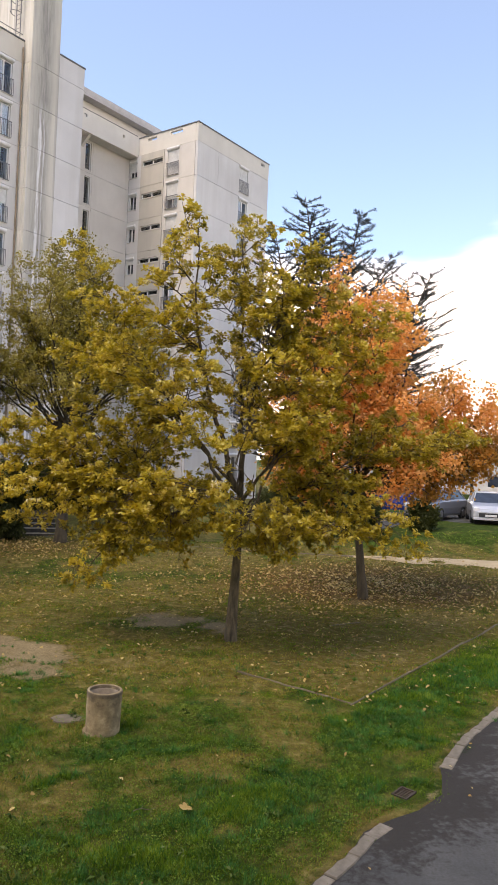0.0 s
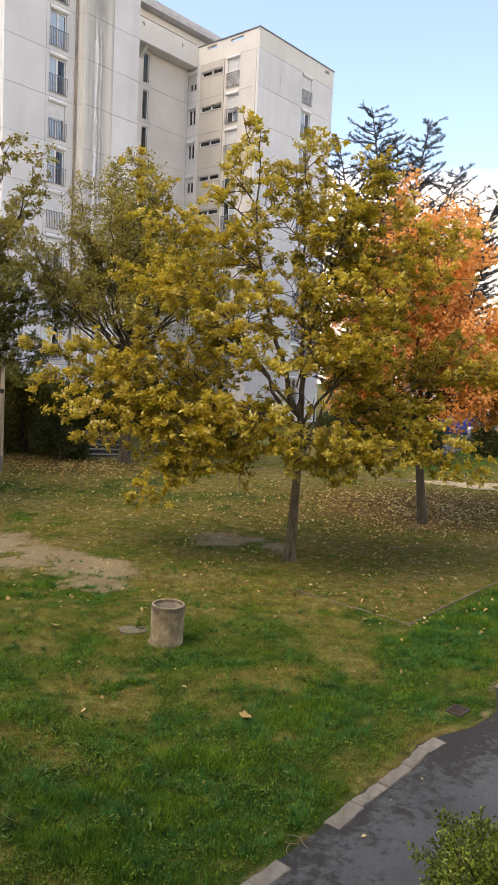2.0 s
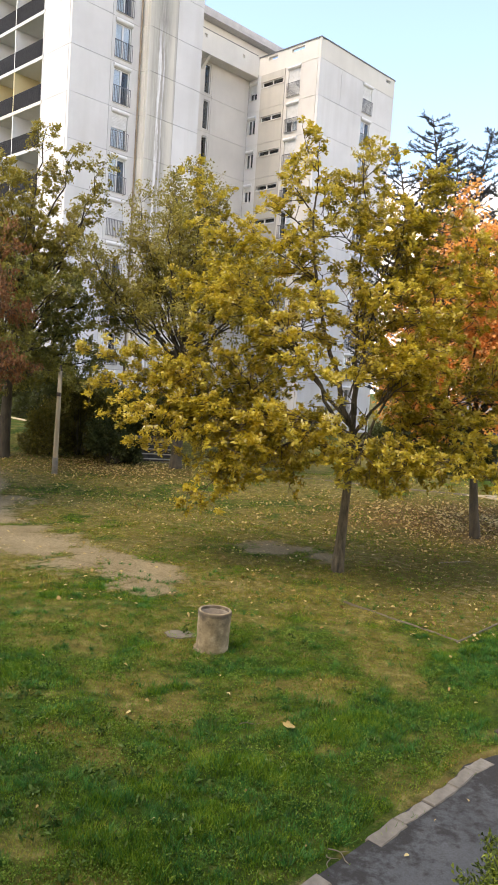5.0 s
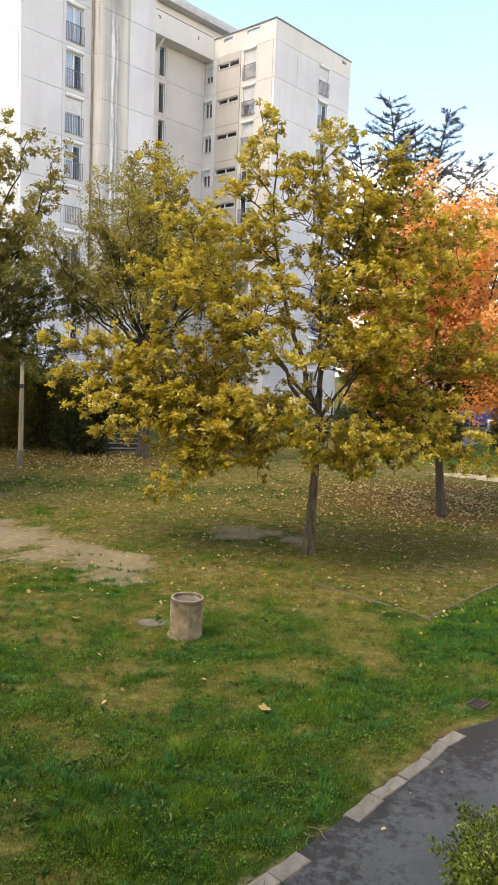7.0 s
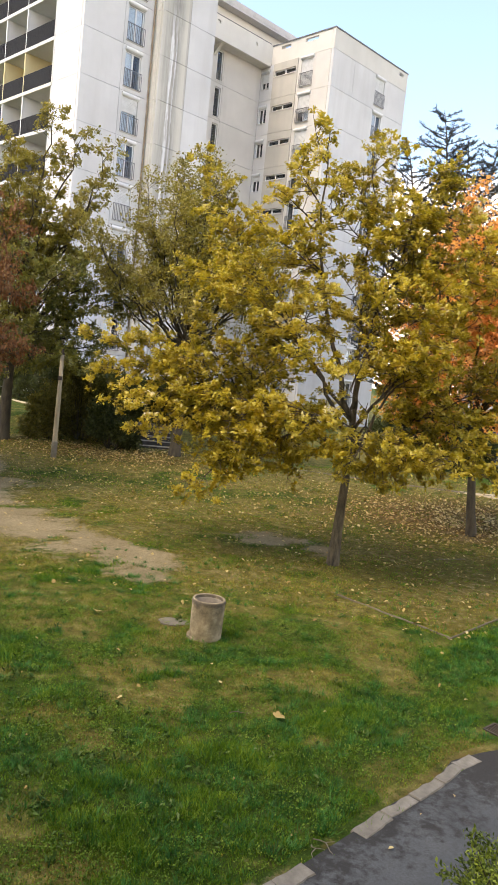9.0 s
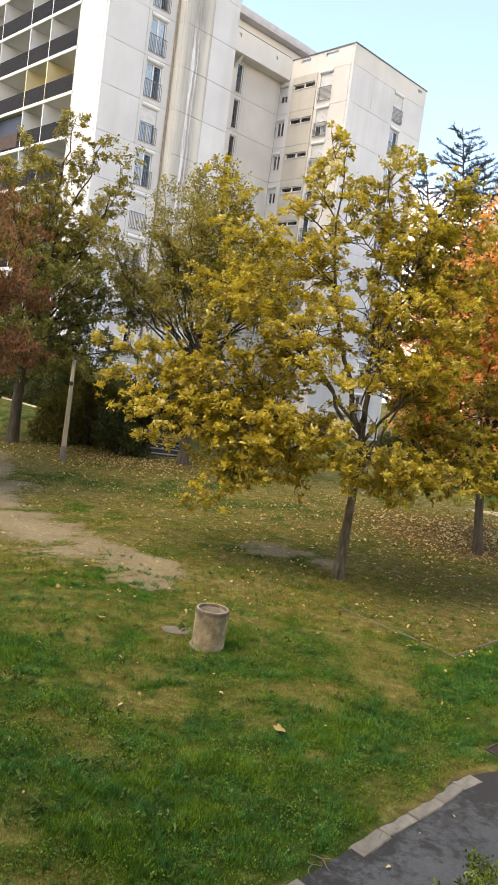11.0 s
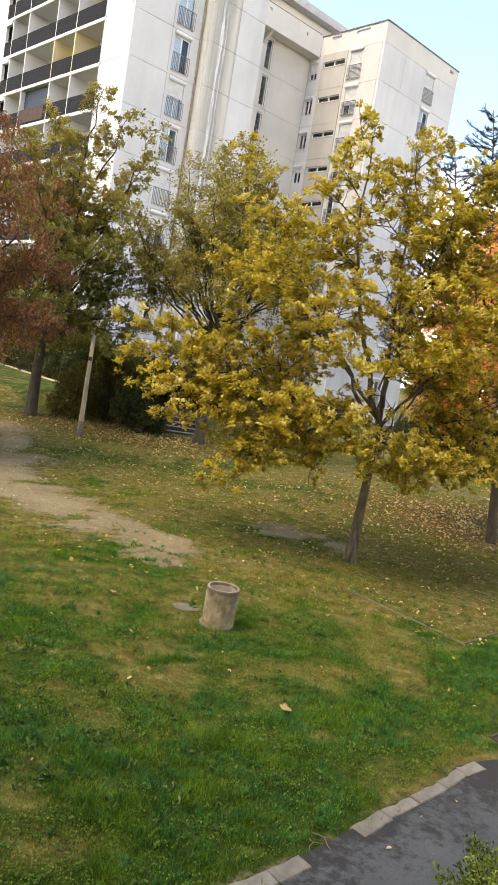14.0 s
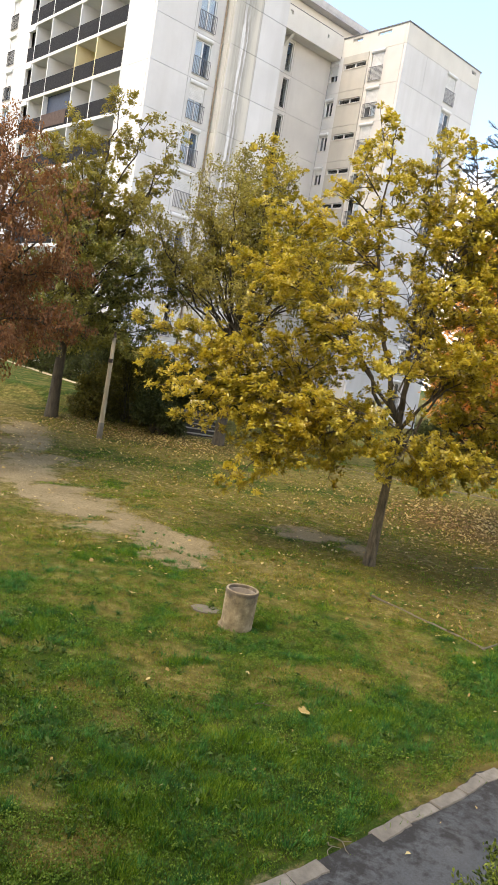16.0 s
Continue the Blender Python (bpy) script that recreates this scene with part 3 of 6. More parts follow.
def ground_sheet():
    near_x, near_y = np.arange(-17, 15.01, 0.16), np.arange(2.0, 38.01, 0.16)
    far = np.array([2, 5, 10, 18, 30, 60, 120, 300, 900.0])
    xs = np.concatenate([(-17 - far)[::-1], near_x, 15 + far])
    ys = np.concatenate([(2 - far)[::-1], near_y, 38 + far])
    gx, gy = np.meshgrid(xs, ys)
    gap, side = line_gap(gx, gy, KERB_LINE)
    gz = ground_z(gx, gy) + bumps(gx, gy) - 0.02 * (side > 0)
    soil, lush, litter, pit_olive = cover(gx, gy)
    nx, ny = len(xs), len(ys)
    k = (np.arange(ny - 1)[:, None] * nx + np.arange(nx - 1)[None]).ravel()
    faces = np.stack([k, k + 1, k + nx + 1, k + nx], 1)
    me = bpy.data.meshes.new("ground")
    me.vertices.add(nx * ny)
    me.vertices.foreach_set("co", np.stack([gx, gy, gz], -1).astype(np.float32).ravel())
    me.loops.add(faces.size)
    me.loops.foreach_set("vertex_index", faces.astype(np.int32).ravel())
    me.polygons.add(len(faces))
    me.polygons.foreach_set("loop_start", np.arange(0, faces.size, 4, dtype=np.int32))
    me.materials.append(LAWN)
    me.update(calc_edges=True)
    me.shade_smooth()
    col = me.color_attributes.new("cover", "FLOAT_COLOR", "POINT")
    col.data.foreach_set("color", np.stack([soil, lush, litter, pit_olive], -1).astype(np.float32).ravel())
    return tagged(new("ground", me), "worn autumn lawn with bare soil patches and leaf litter", "lawn", kind="structure")


ground_sheet()


def resample(line, step):
    out = []
    for (x0, y0), (x1, y1) in zip(line, line[1:]):
        n = max(1, int(math.hypot(x1 - x0, y1 - y0) / step))
        out += [(x0 + (x1 - x0) * i / n, y0 + (y1 - y0) * i / n) for i in range(n)]
    return out + [line[-1]]


def strip(name, line, left, right, lift, mat, label, fray=0.0, step=0.5, kind="structure", taper=0):
    """A strip that lies on the ground along a line, with frayed edges."""
    pts = resample(line, step)
    s = Shape()
    r = random.Random(3)
    cols = 7
    rows = []
    for i, (x, y) in enumerate(pts):
        x0, y0 = pts[max(i - 1, 0)]
        x1, y1 = pts[min(i + 1, len(pts) - 1)]
        d = math.hypot(x1 - x0, y1 - y0)
        nx, ny = (y1 - y0) / d, -(x1 - x0) / d
        w = min(1.0, (i + 0.15) / taper) if taper else 1.0
        a, b = left * w + r.uniform(-fray, fray), right * w + r.uniform(-fray, fray)
        row = []
        for k in range(cols):
            o = a + (b - a) * k / (cols - 1)
            px, py = x + nx * o, y + ny * o
            row.append((px, py, float(ground_z(px, py)) + (lift if 0 < k < cols - 1 or name == "pavement" else -0.03)))
        rows.append(row)
    v = [p for row in rows for p in row]
    f = [(i * cols + k, i * cols + k + 1, (i + 1) * cols + k + 1, (i + 1) * cols + k) for i in range(len(rows) - 1) for k in range(cols - 1)]
    s.add(v, f)
    o = solo(name, s, mat, label, "path", kind=kind, smooth=True)
    col = o.data.color_attributes.new("cover", "FLOAT_COLOR", "POINT")
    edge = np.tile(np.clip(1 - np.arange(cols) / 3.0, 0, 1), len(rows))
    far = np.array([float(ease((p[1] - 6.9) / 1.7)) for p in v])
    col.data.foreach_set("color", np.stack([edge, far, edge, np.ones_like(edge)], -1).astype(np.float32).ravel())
    return o


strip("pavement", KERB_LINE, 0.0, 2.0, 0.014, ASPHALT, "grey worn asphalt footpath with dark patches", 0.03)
strip("sand_path", [(3.9, 27.6)] + SAND_LINE[4:], -0.75, 0.95, 0.02, SAND, "pale trodden sand path across the lawn", 0.14, 0.35, taper=7)
strip("sand_trail", SAND_LINE[:5], -0.07, 0.08, 0.02, EDGING, "thin pale trail at the foot of the bank", 0.06)
strip("upper_path", [(-30.0, 49.0), (-24.1, 43.4), (-18.0, 37.6), (-12.2, 32.9), (-9.4, 31.6)], -0.18, 0.18, 0.03, SAND, "pale path along the top of the bank", 0.04)
strip("road", [(2.0, 40.0), (9.0, 38.0), (16.0, 36.5), (60.0, 29.0)], -6.0, 2.2, 0.03, ASPHALT, "dark asphalt car park on the raised terrace", 0.02, 1.0)


# ---- the apartment building ----
TURN = math.degrees(math.atan2(0.81438, 0.58032))
J0, ST, ROOF_Z = 25.92, 2.70, 30.05
house = thing("apartment_building", pose(-4.95, 57.29, 0, 0, 0, TURN), "tall off-white concrete slab apartment block with loggias and stained panels", "building")
GAP = 0.011


def panel_row(along, front, sign, s0, s1, z0, z1, holes=(), mat=WHITE_WALL, thick=0.22, name="wall_panel"):
    """One precast panel whose face lies at front; sign says on which side its back is."""
    d0, d1 = sorted((front, front + sign * thick))
    return part(name, Shape().wall(along, s0 + GAP, s1 - GAP, z0 + GAP, z1 - GAP, d0, d1, holes), mat, house)


def railing_shape(along, s0, s1, z0, z1, d, spacing=0.11, t=0.011):
    s = Shape()

    def bar(a, b, c, e, w=t):
        if along == "x":
            s.box(a, b, d - w, d + w, c, e)
        else:
            s.box(d - w, d + w, a, b, c, e)

    bar(s0, s1, z1 - 0.035, z1, 0.022)
    bar(s0, s1, z0, z0 + 0.03, 0.018)
    n = max(2, int((s1 - s0) / spacing))
    for i in range(n + 1):
        a = s0 + (s1 - s0) * i / n
        bar(a - t, a + t, z0, z1)
    return s


def window_at(along, front, sign, s0, s1, z0, z1, shut=0.0, rail=True, box=True, curtain=0.0, rails_mat=RAIL, leaves=2):
    """A window set back in its opening: frame, panes, roller shutter, its box and a guard rail."""
    o = part("window", Shape().wall(along, s0 - 0.05, s1 + 0.05, z0 - 0.06, z0 - 0.002, *sorted((front - sign * 0.05, front + sign * 0.16))), GREY_WALL, house)

    def slab(a, b, c, e, near, far):
        d0, d1 = sorted((front + sign * near, front + sign * far))
        return Shape().box(a, b, d0, d1, c, e) if along == "x" else Shape().box(d0, d1, a, b, c, e)

    fr = Shape()
    d0, d1 = sorted((front + sign * 0.10, front + sign * 0.16))
    w = (s1 - s0) / leaves
    holes = [(s0 + i * w + 0.06, s0 + (i + 1) * w - 0.06, z0 + 0.07, z1 - 0.06) for i in range(leaves)]
    fr.wall(along, s0, s1, z0, z1, d0, d1, holes)
    part("window_frame", fr, FRAME, o, "white window frame")
    for h in holes:
        p = part("pane", slab(h[0], h[1], h[2], h[3], 0.125, 0.131), GLASS, o)
        p.visible_shadow = False
    if curtain:
        part("curtain", slab(s0 + 0.05, s0 + 0.05 + (s1 - s0 - 0.1) * curtain, z0 + 0.05, z1 - 0.03, 0.162, 0.168), CURTAIN, o, "pale net curtain")
    if shut:
        zs = z1 - (z1 - z0) * shut
        sh = Shape()
        k, zz, prof = 0, zs, []
        while zz < z1 - 0.01:
            prof += [(0.042, zz), (0.042, zz + 0.07), (0.052, zz + 0.075), (0.052, zz + 0.085)]
            zz, k = zz + 0.09, k + 1
        prof = [(d, min(z, z1)) for d, z in prof] + [(0.08, z1), (0.08, zs)]
        v = [(e, front + sign * d, z) if along == "x" else (front + sign * d, e, z) for e in (s0 + 0.02, s1 - 0.02) for d, z in prof]
        m = len(prof)
        sh.add(v, [(i, (i + 1) % m, m + (i + 1) % m, m + i) for i in range(m)] + [tuple(range(m)), tuple(range(2 * m - 1, m - 1, -1))])
        part("shutter", sh, SHUTTER, o, "lowered roller shutter")
    if box:
        a, b = s0 - 0.06, s1 + 0.06
        sh = Shape()
        n = 8
        v = []
        for e in (a, b):
            for i in range(n + 1):
                w2 = math.pi * i / n
                dd, zz = front - sign * 0.13 * math.sin(w2), z1 + 0.15 - 0.13 * math.cos(w2)
                v.append((e, dd, zz) if along == "x" else (dd, e, zz))
        f = [(i, i + 1, n + 2 + i, n + 1 + i) for i in range(n)] + [tuple(range(n + 1)), tuple(range(2 * n + 1, n, -1))]
        sh.add(v, f)
        part("shutter_box", sh, FRAME, o, "white rounded shutter box", smooth=False)
    if rail:
        part("railing", railing_shape(along, s0 - 0.06, s1 + 0.06, z0 - 0.02, z0 + 1.02, front - sign * 0.09), rails_mat, o, "metal guard rail")["kind"] = "stuff"
    return o


wr = random.Random(11)
V_LEFT, V_FRONT, V_REC, V_PAR = 2.56, 1.80, 7.40, 6.38
U_E, U_T0, U_T1, U_BR, U_R = -19.58, -14.50, -12.25, -10.10, 9.83
STOREYS = list(range(0, 10))

# solid core behind the panels, coloured dark in place of unlit rooms
core = Shape()
core.box(0.55, U_R - 0.25, 0.55, 13.5, -0.5, 28.3)
core.box(U_E + 2.2, U_BR - 0.25, V_LEFT + 0.55, 19.0, -0.5, 28.3)
core.box(U_BR - 0.6, 0.6, V_REC + 0.5, 13.5, -0.5, 28.3)
core.box(U_E + 2.2, -11.0, 18.5, 34.0, -0.5, 28.3)
part("core", core, UNLIT, house)
back = Shape()
back.box(0.3, U_R - 0.02, 13.5, 13.8, -0.5, 29.9)
back.box(U_R - 0.22, U_R, 0.22, 13.8, -0.5, 29.9)
part("back_wall", back, GREY_WALL, house)
joint = Shape()
joint.wall("x", 0.3, U_R - 0.3, -0.5, 28.55, 0.16, 0.52, [(5.53, 6.75, J0 - k * ST + 0.40, J0 - k * ST + 2.42) for k in range(11)])
joint.wall("y", 0.3, V_REC + 0.3, -0.5, 28.55, 0.16, 0.52,
           [q for k in range(11) for q in ((1.9, 3.1, J0 - k * ST + 0.40, J0 - k * ST + 2.42), (3.62, 5.86, J0 - k * ST + 1.70, J0 - k * ST + 2.12), (6.46, 7.24, J0 - k * ST + 0.95, J0 - k * ST + 2.12))])
joint.wall("x", U_BR - 0.4, 0.1, -0.5, 28.45, V_REC + 0.16, V_REC + 0.48, [(-4.82, -4.22, J0 - k * ST + 0.22, J0 - k * ST + 2.42) for k in range(11)])
joint.wall("x", U_E + 0.3, U_T0, -0.5, 28.55, V_LEFT + 0.16, V_LEFT + 0.52, [(-16.5, -15.3, J0 - k * ST + 0.30, J0 - k * ST + 2.36) for k in range(11)])
joint.box(U_T0 + 0.1, U_BR - 0.2, V_FRONT + 0.16, V_LEFT + 0.6, -0.5, 28.55)
joint.box(U_E + 0.16, U_E + 0.6, V_LEFT + 0.3, 5.6, -0.5, 28.55)
joint.box(U_BR - 0.2, U_BR - 0.12, V_FRONT + 0.2, V_REC + 0.3, -0.5, 28.55)
part("joint_filler", joint, JOINT, house)

for k in STOREYS:
    z0, z1 = J0 - k * ST, J0 - k * ST + ST
    if k == 9:
        z0 = -0.5
    zw = J0 - k * ST
    # gable of the projecting wing
    hole = (5.53, 6.75, zw + 0.40, zw + 2.42)
    if k == 0:
        panel_row("x", 0.0, 1, 0.0, 2.68, z0, z1)
    panel_row("x", 0.0, 1, 0.0 if k else 2.68, U_R, z0, z1, [hole])
    window_at("x", 0.0, 1, *hole, shut=1.0 if k == 0 else wr.choice([0, 0, 0.35]), curtain=wr.choice([0, 0.5, 0.5]))
    # inner face of that wing
    h1, h2, h3 = (1.9, 3.1, zw + 0.40, zw + 2.42), (3.62, 5.86, zw + 1.70, zw + 2.12), (6.46, 7.24, zw + 0.95, zw + 2.12)
    panel_row("y", 0.0, 1, 0.24, 3.45, z0, z1, [h1], GREY_WALL)
    panel_row("y", -0.05, 1, 3.45, 6.02, z0, z1, [h2], SPANDREL, name="spandrel_panel")
    panel_row("y", 0.0, 1, 6.02, V_REC, z0, z1, [h3], WHITE_WALL)
    window_at("y", 0.0, 1, *h1, shut=[1.0, 0.62, 1.0, 0.4, 0, 0.3, 0, 0, 0.5, 0][k], curtain=0.5)
    window_at("y", -0.05, 1, *h2, rail=False, box=False, leaves=2)
    window_at("y", 0.0, 1, *h3, shut=[0.6, 0, 0, 0.3, 0, 0, 0, 0, 0, 0][k], rail=False, leaves=2)
    # stair wall in the recess
    h = (-4.82, -4.22, zw + 0.22, zw + 2.42)
    panel_row("x", V_REC, 1, U_BR, -4.05, z0, z1, [h], GREY_WALL)
    panel_row("x", V_REC, 1, -4.05, 0.0, z0, z1, (), GREY_WALL)
    w = window_at("x", V_REC, 1, *h, rail=False, box=False, leaves=1)
    # wall with the column of tall windows
    h = (-16.5, -15.3, zw + 0.30, zw + 2.36)
    panel_row("x", V_LEFT, 1, U_E, -16.75, z0, z1)
    panel_row("x", V_LEFT, 1, -16.75, U_T0, z0, z1, [h], WHITE_WALL)
    window_at("x", V_LEFT, 1, *h, shut=[0, 0, 0, 0.42, 0, 1.0, 0.3, 0, 0, 0][k], curtain=[0.55, 0.95, 0.6, 0.9, 0.6, 0.8, 0.5, 0.6, 0.5, 0.5][k])
    # projecting stained bay
    panel_row("x", V_FRONT, 1, U_T0, U_T1, z0, z1, (), TOWER_WALL)
    panel_row("x", V_FRONT, 1, U_T1, U_BR, z0, z1)
    part("wall_panel", Shape().box(U_T0, U_T0 + 0.2, V_FRONT + 0.24, V_LEFT + 0.2, z0 + GAP, z1 - GAP), OCHRE_WALL, house)
    part("wall_panel", Shape().box(U_BR - 0.11, U_BR, V_FRONT + 0.24, V_REC, z0 + GAP, z1 - GAP), GREY_WALL, house)
    # blank end of the loggia side
    panel_row("y", U_E, 1, V_LEFT + 0.24, 5.66, z0, z1)
    # wall beyond the loggias
    h = (22.2, 23.3, zw + 0.40, zw + 2.42)
    g = (27.5, 28.7, zw + 0.40, zw + 2.42)
    panel_row("y", U_E, 1, 19.85, 25.4, z0, z1, [h])
    panel_row("y", U_E, 1, 25.4, 34.0, z0, z1, [g])
    # inner wall takes the dark colour of an unlit room
    part("inner_wall", Shape().box(U_E + 0.45, U_E + 0.6, 19.9, 34.0, z0, z1), UNLIT, house)
    window_at("y", U_E, 1, *h, shut=wr.choice([0, 0.5, 1.0]), rails_mat=RAIL_DARK)
    window_at("y", U_E, 1, *g, shut=wr.choice([0, 0.5, 1.0]), rails_mat=RAIL_DARK)

# loggias: slabs, cross walls, back walls, railings
BAYS = [(5.66, 9.18), (9.18, 11.93), (11.93, 16.14), (16.14, 18.68), (18.68, 19.85)]
for k in STOREYS:
    z0, z1 = J0 - k * ST, J0 - k * ST + ST
    part("balcony_slab", Shape().box(U_E - 0.06, U_E + 2.0, 5.62, 19.9, z0 - 0.19, z0 + 0.02), CREAM if k == 2 else LOGGIA, house)
    for i, (v0, v1) in enumerate(BAYS):
        yellow = (k == 2 and i < 2)
        m = LOGGIA_YELLOW if yellow else LOGGIA
        bal = part("balcony", Shape().box(U_E + 1.75, U_E + 1.9, v0 + 0.06, v1 - 0.06, z0 + 0.02, z1 - 0.19), m, house,
                   "yellow painted loggia" if yellow else "white loggia")
        part("cross_wall", Shape().box(U_E - 0.03, U_E + 1.9, v0 - 0.06, v0 + 0.06, z0 + 0.02, z1 - 0.19), LOGGIA_YELLOW if k == 2 and i in (1, 2) else LOGGIA, bal)
        if i < 4:
            a = v0 + (v1 - v0) * (0.15 if i % 2 else 0.35)
            part("window_frame", Shape().box(U_E + 1.70, U_E + 1.755, a, a + 1.5, z0 + 0.06, z0 + 2.2), FRAME, bal)
            for j in range(2):
                part("pane", Shape().box(U_E + 1.685, U_E + 1.70, a + 0.07 + j * 0.72, a + 0.71 + j * 0.72, z0 + 0.16, z0 + 2.1), UNLIT, bal, "balcony door pane coloured as an unlit room")
        else:
            part("shutter_box", Shape().box(U_E - 0.12, U_E + 0.1, v0 + 0.1, v1 - 0.05, z1 - 0.50, z1 - 0.22, 0.05), FRAME, bal)
        part("railing", railing_shape("y", v0 + 0.08, v1 - 0.08, z0 + 0.06, z0 + 1.05, U_E - 0.02, 0.085, 0.022), RAIL_DARK, bal, "dark metal balcony railing")["kind"] = "stuff"
        # dark sheet added behind most railings so that they read darker
        if k != 2 and (k * 2 + i) % 3:
            part("screen", Shape().box(U_E + 0.03, U_E + 0.05, v0 + 0.1, v1 - 0.1, z0 + 0.08, z0 + 1.0), RAIL_DARK, bal, "dark sheet added behind the railing to deepen it")
        if k == 3 and i == 2:
            part("tarpaulin", Shape().box(U_E + 0.30, U_E + 0.33, v0 + 0.1, v1 - 0.1, z0 + 1.2, z1 - 0.2), TARP, bal, "dark blue hung tarpaulin")
            part("cloth", Shape().box(U_E - 0.07, U_E - 0.05, v0 + 0.4, v1 - 0.1, z0 + 0.15, z0 + 1.1), CLOTH, bal, "faded red cloth over the rail")
part("balcony_slab", Shape().box(U_E - 0.06, U_E + 2.0, 5.62, 19.9, J0 + ST - 0.19, J0 + ST + 0.02), LOGGIA, house)

# parapets, roof edges, gallery and penthouse
ZP = J0 + ST
part("parapet", Shape().wall("x", 0.0, U_R, ZP + GAP, ROOF_Z, 0.0, 0.22, [(8.6, 9.2, ROOF_Z - 0.45, ROOF_Z - 0.2)]), CREAM, house)
part("parapet", Shape().wall("y", 0.24, 6.36, ZP + GAP, ROOF_Z, 0.0, 0.22, [(1.6, 2.9, ROOF_Z - 0.42, ROOF_Z - 0.16), (4.4, 5.4, ROOF_Z - 0.42, ROOF_Z - 0.16)]), CREAM, house)
part("parapet", Shape().box(U_E, U_T0 - 0.02, V_LEFT, V_LEFT + 0.22, ZP + GAP, ROOF_Z), OCHRE_WALL, house)
part("parapet", Shape().box(U_T1, U_BR, V_FRONT, V_FRONT + 0.22, ZP + GAP, ROOF_Z), WHITE_WALL, house)
part("parapet", Shape().box(U_BR - 0.22, U_BR, V_FRONT + 0.24, V_REC + 0.4, ZP + GAP, ROOF_Z), WHITE_WALL, house)
part("parapet", Shape().box(U_E, U_E + 0.22, V_LEFT + 0.24, 34.0, ZP + GAP, ROOF_Z), WHITE_WALL, house)
for cap in ((-0.05, U_R + 0.05, -0.05, 0.27, ROOF_Z, ROOF_Z + 0.09),
            (-0.05, 0.27, 0.28, 6.4, ROOF_Z, ROOF_Z + 0.09),
            (U_E - 0.05, U_T0, V_LEFT - 0.05, V_LEFT + 0.27, ROOF_Z, ROOF_Z + 0.09),
            (U_T1 + 0.02, U_BR + 0.05, V_FRONT - 0.05, V_FRONT + 0.27, ROOF_Z, ROOF_Z + 0.09),
            (U_BR - 0.27, U_BR + 0.05, V_FRONT + 0.28, V_REC + 0.4, ROOF_Z, ROOF_Z + 0.09),
            (U_E - 0.05, U_E + 0.27, V_LEFT + 0.28, 34.0, ROOF_Z, ROOF_Z + 0.09),
            (U_R - 0.27, U_R + 0.05, 0.28, 13.8, ROOF_Z - 0.1, ROOF_Z + 0.09)):
    part("roof_edge", Shape().box(*cap), ROOF, house, "grey metal roof edge")
part("roof", Shape().box(U_E + 0.25, U_BR - 0.25, V_LEFT + 0.25, 33.8, 28.6, 28.9).box(0.25, U_R - 0.25, 0.25, 13.6, 28.6, 28.9), ROOF, house)
part("gallery_parapet", Shape().wall("x", U_BR + 0.02, -0.02, 28.52, 30.12, V_PAR, V_PAR + 0.16, [(-1.9, -1.7, 29.5, 29.75), (-6.0, -5.7, 29.6, 29.85)]), CREAM, house, "cream gallery parapet")
part("gallery_floor", Shape().box(U_BR + 0.02, -0.02, V_PAR + 0.17, V_REC + 0.6, 28.5, 28.68), GREY_WALL, house)
part("gallery_handrail", Shape().tube([(U_BR + 0.1, V_PAR + 0.08, 30.26), (-0.1, V_PAR + 0.08, 30.26)], [0.03, 0.03], 6), RAIL, house)
pent = part("penthouse", Shape().wall("x", U_BR - 3.0, 3.2, 28.7, 31.75, V_REC + 0.6, V_REC + 0.82, [(-5.6, -4.7, 30.3, 31.1)]).box(3.0, 3.2, V_REC + 0.84, 13.0, 28.7, 31.75), CREAM, house, "set-back cream roof storey")
part("roof_slab", Shape().box(U_BR - 3.4, 3.5, V_REC - 0.15, 13.4, 31.78, 32.05).box(U_BR - 3.42, 3.52, V_REC - 0.17, V_REC - 0.1, 31.95, 32.35), GUTTER, pent, "overhanging flat roof with grey fascia")
part("window", Shape().box(-5.58, -4.72, V_REC + 0.75, V_REC + 0.78, 30.32, 31.08), UNLIT, pent, "small window coloured as an unlit room")
part("console", Shape().add([(-5.3, V_PAR + 0.2, 28.48), (-5.05, V_PAR + 0.2, 28.48), (-5.05, V_REC, 28.48), (-5.3, V_REC, 28.48), (-5.3, V_REC, 27.75), (-5.05, V_REC, 27.75)],
     [(0, 1, 2, 3), (0, 4, 5, 1), (3, 2, 5, 4), (0, 3, 4), (1, 5, 2)]), GREY_WALL, house)
tower = part("tower", Shape().box(U_T0, U_T1 - 0.02, V_FRONT, 6.5, ZP + GAP, 36.6), TOWER_WALL, house, "stained lift tower above the roof")
lad = Shape()
for a in (V_LEFT + 0.15, V_LEFT + 0.6):
    lad.tube([(U_T0 - 0.28, a, 30.0), (U_T0 - 0.28, a, 36.0)], [0.03, 0.03], 5)
for i in range(20):
    lad.tube([(U_T0 - 0.28, V_LEFT + 0.15, 30.3 + 0.3 * i), (U_T0 - 0.28, V_LEFT + 0.6, 30.3 + 0.3 * i)], [0.018, 0.018], 4)
for i in range(6):
    z = 31.8 + i * 0.8
    lad.tube([(U_T0 - 0.28 - 0.6 * math.sin(w), V_LEFT + 0.375 - 0.35 * math.cos(w), z) for w in [math.pi * j / 8 for j in range(9)]], [0.025] * 9, 4)
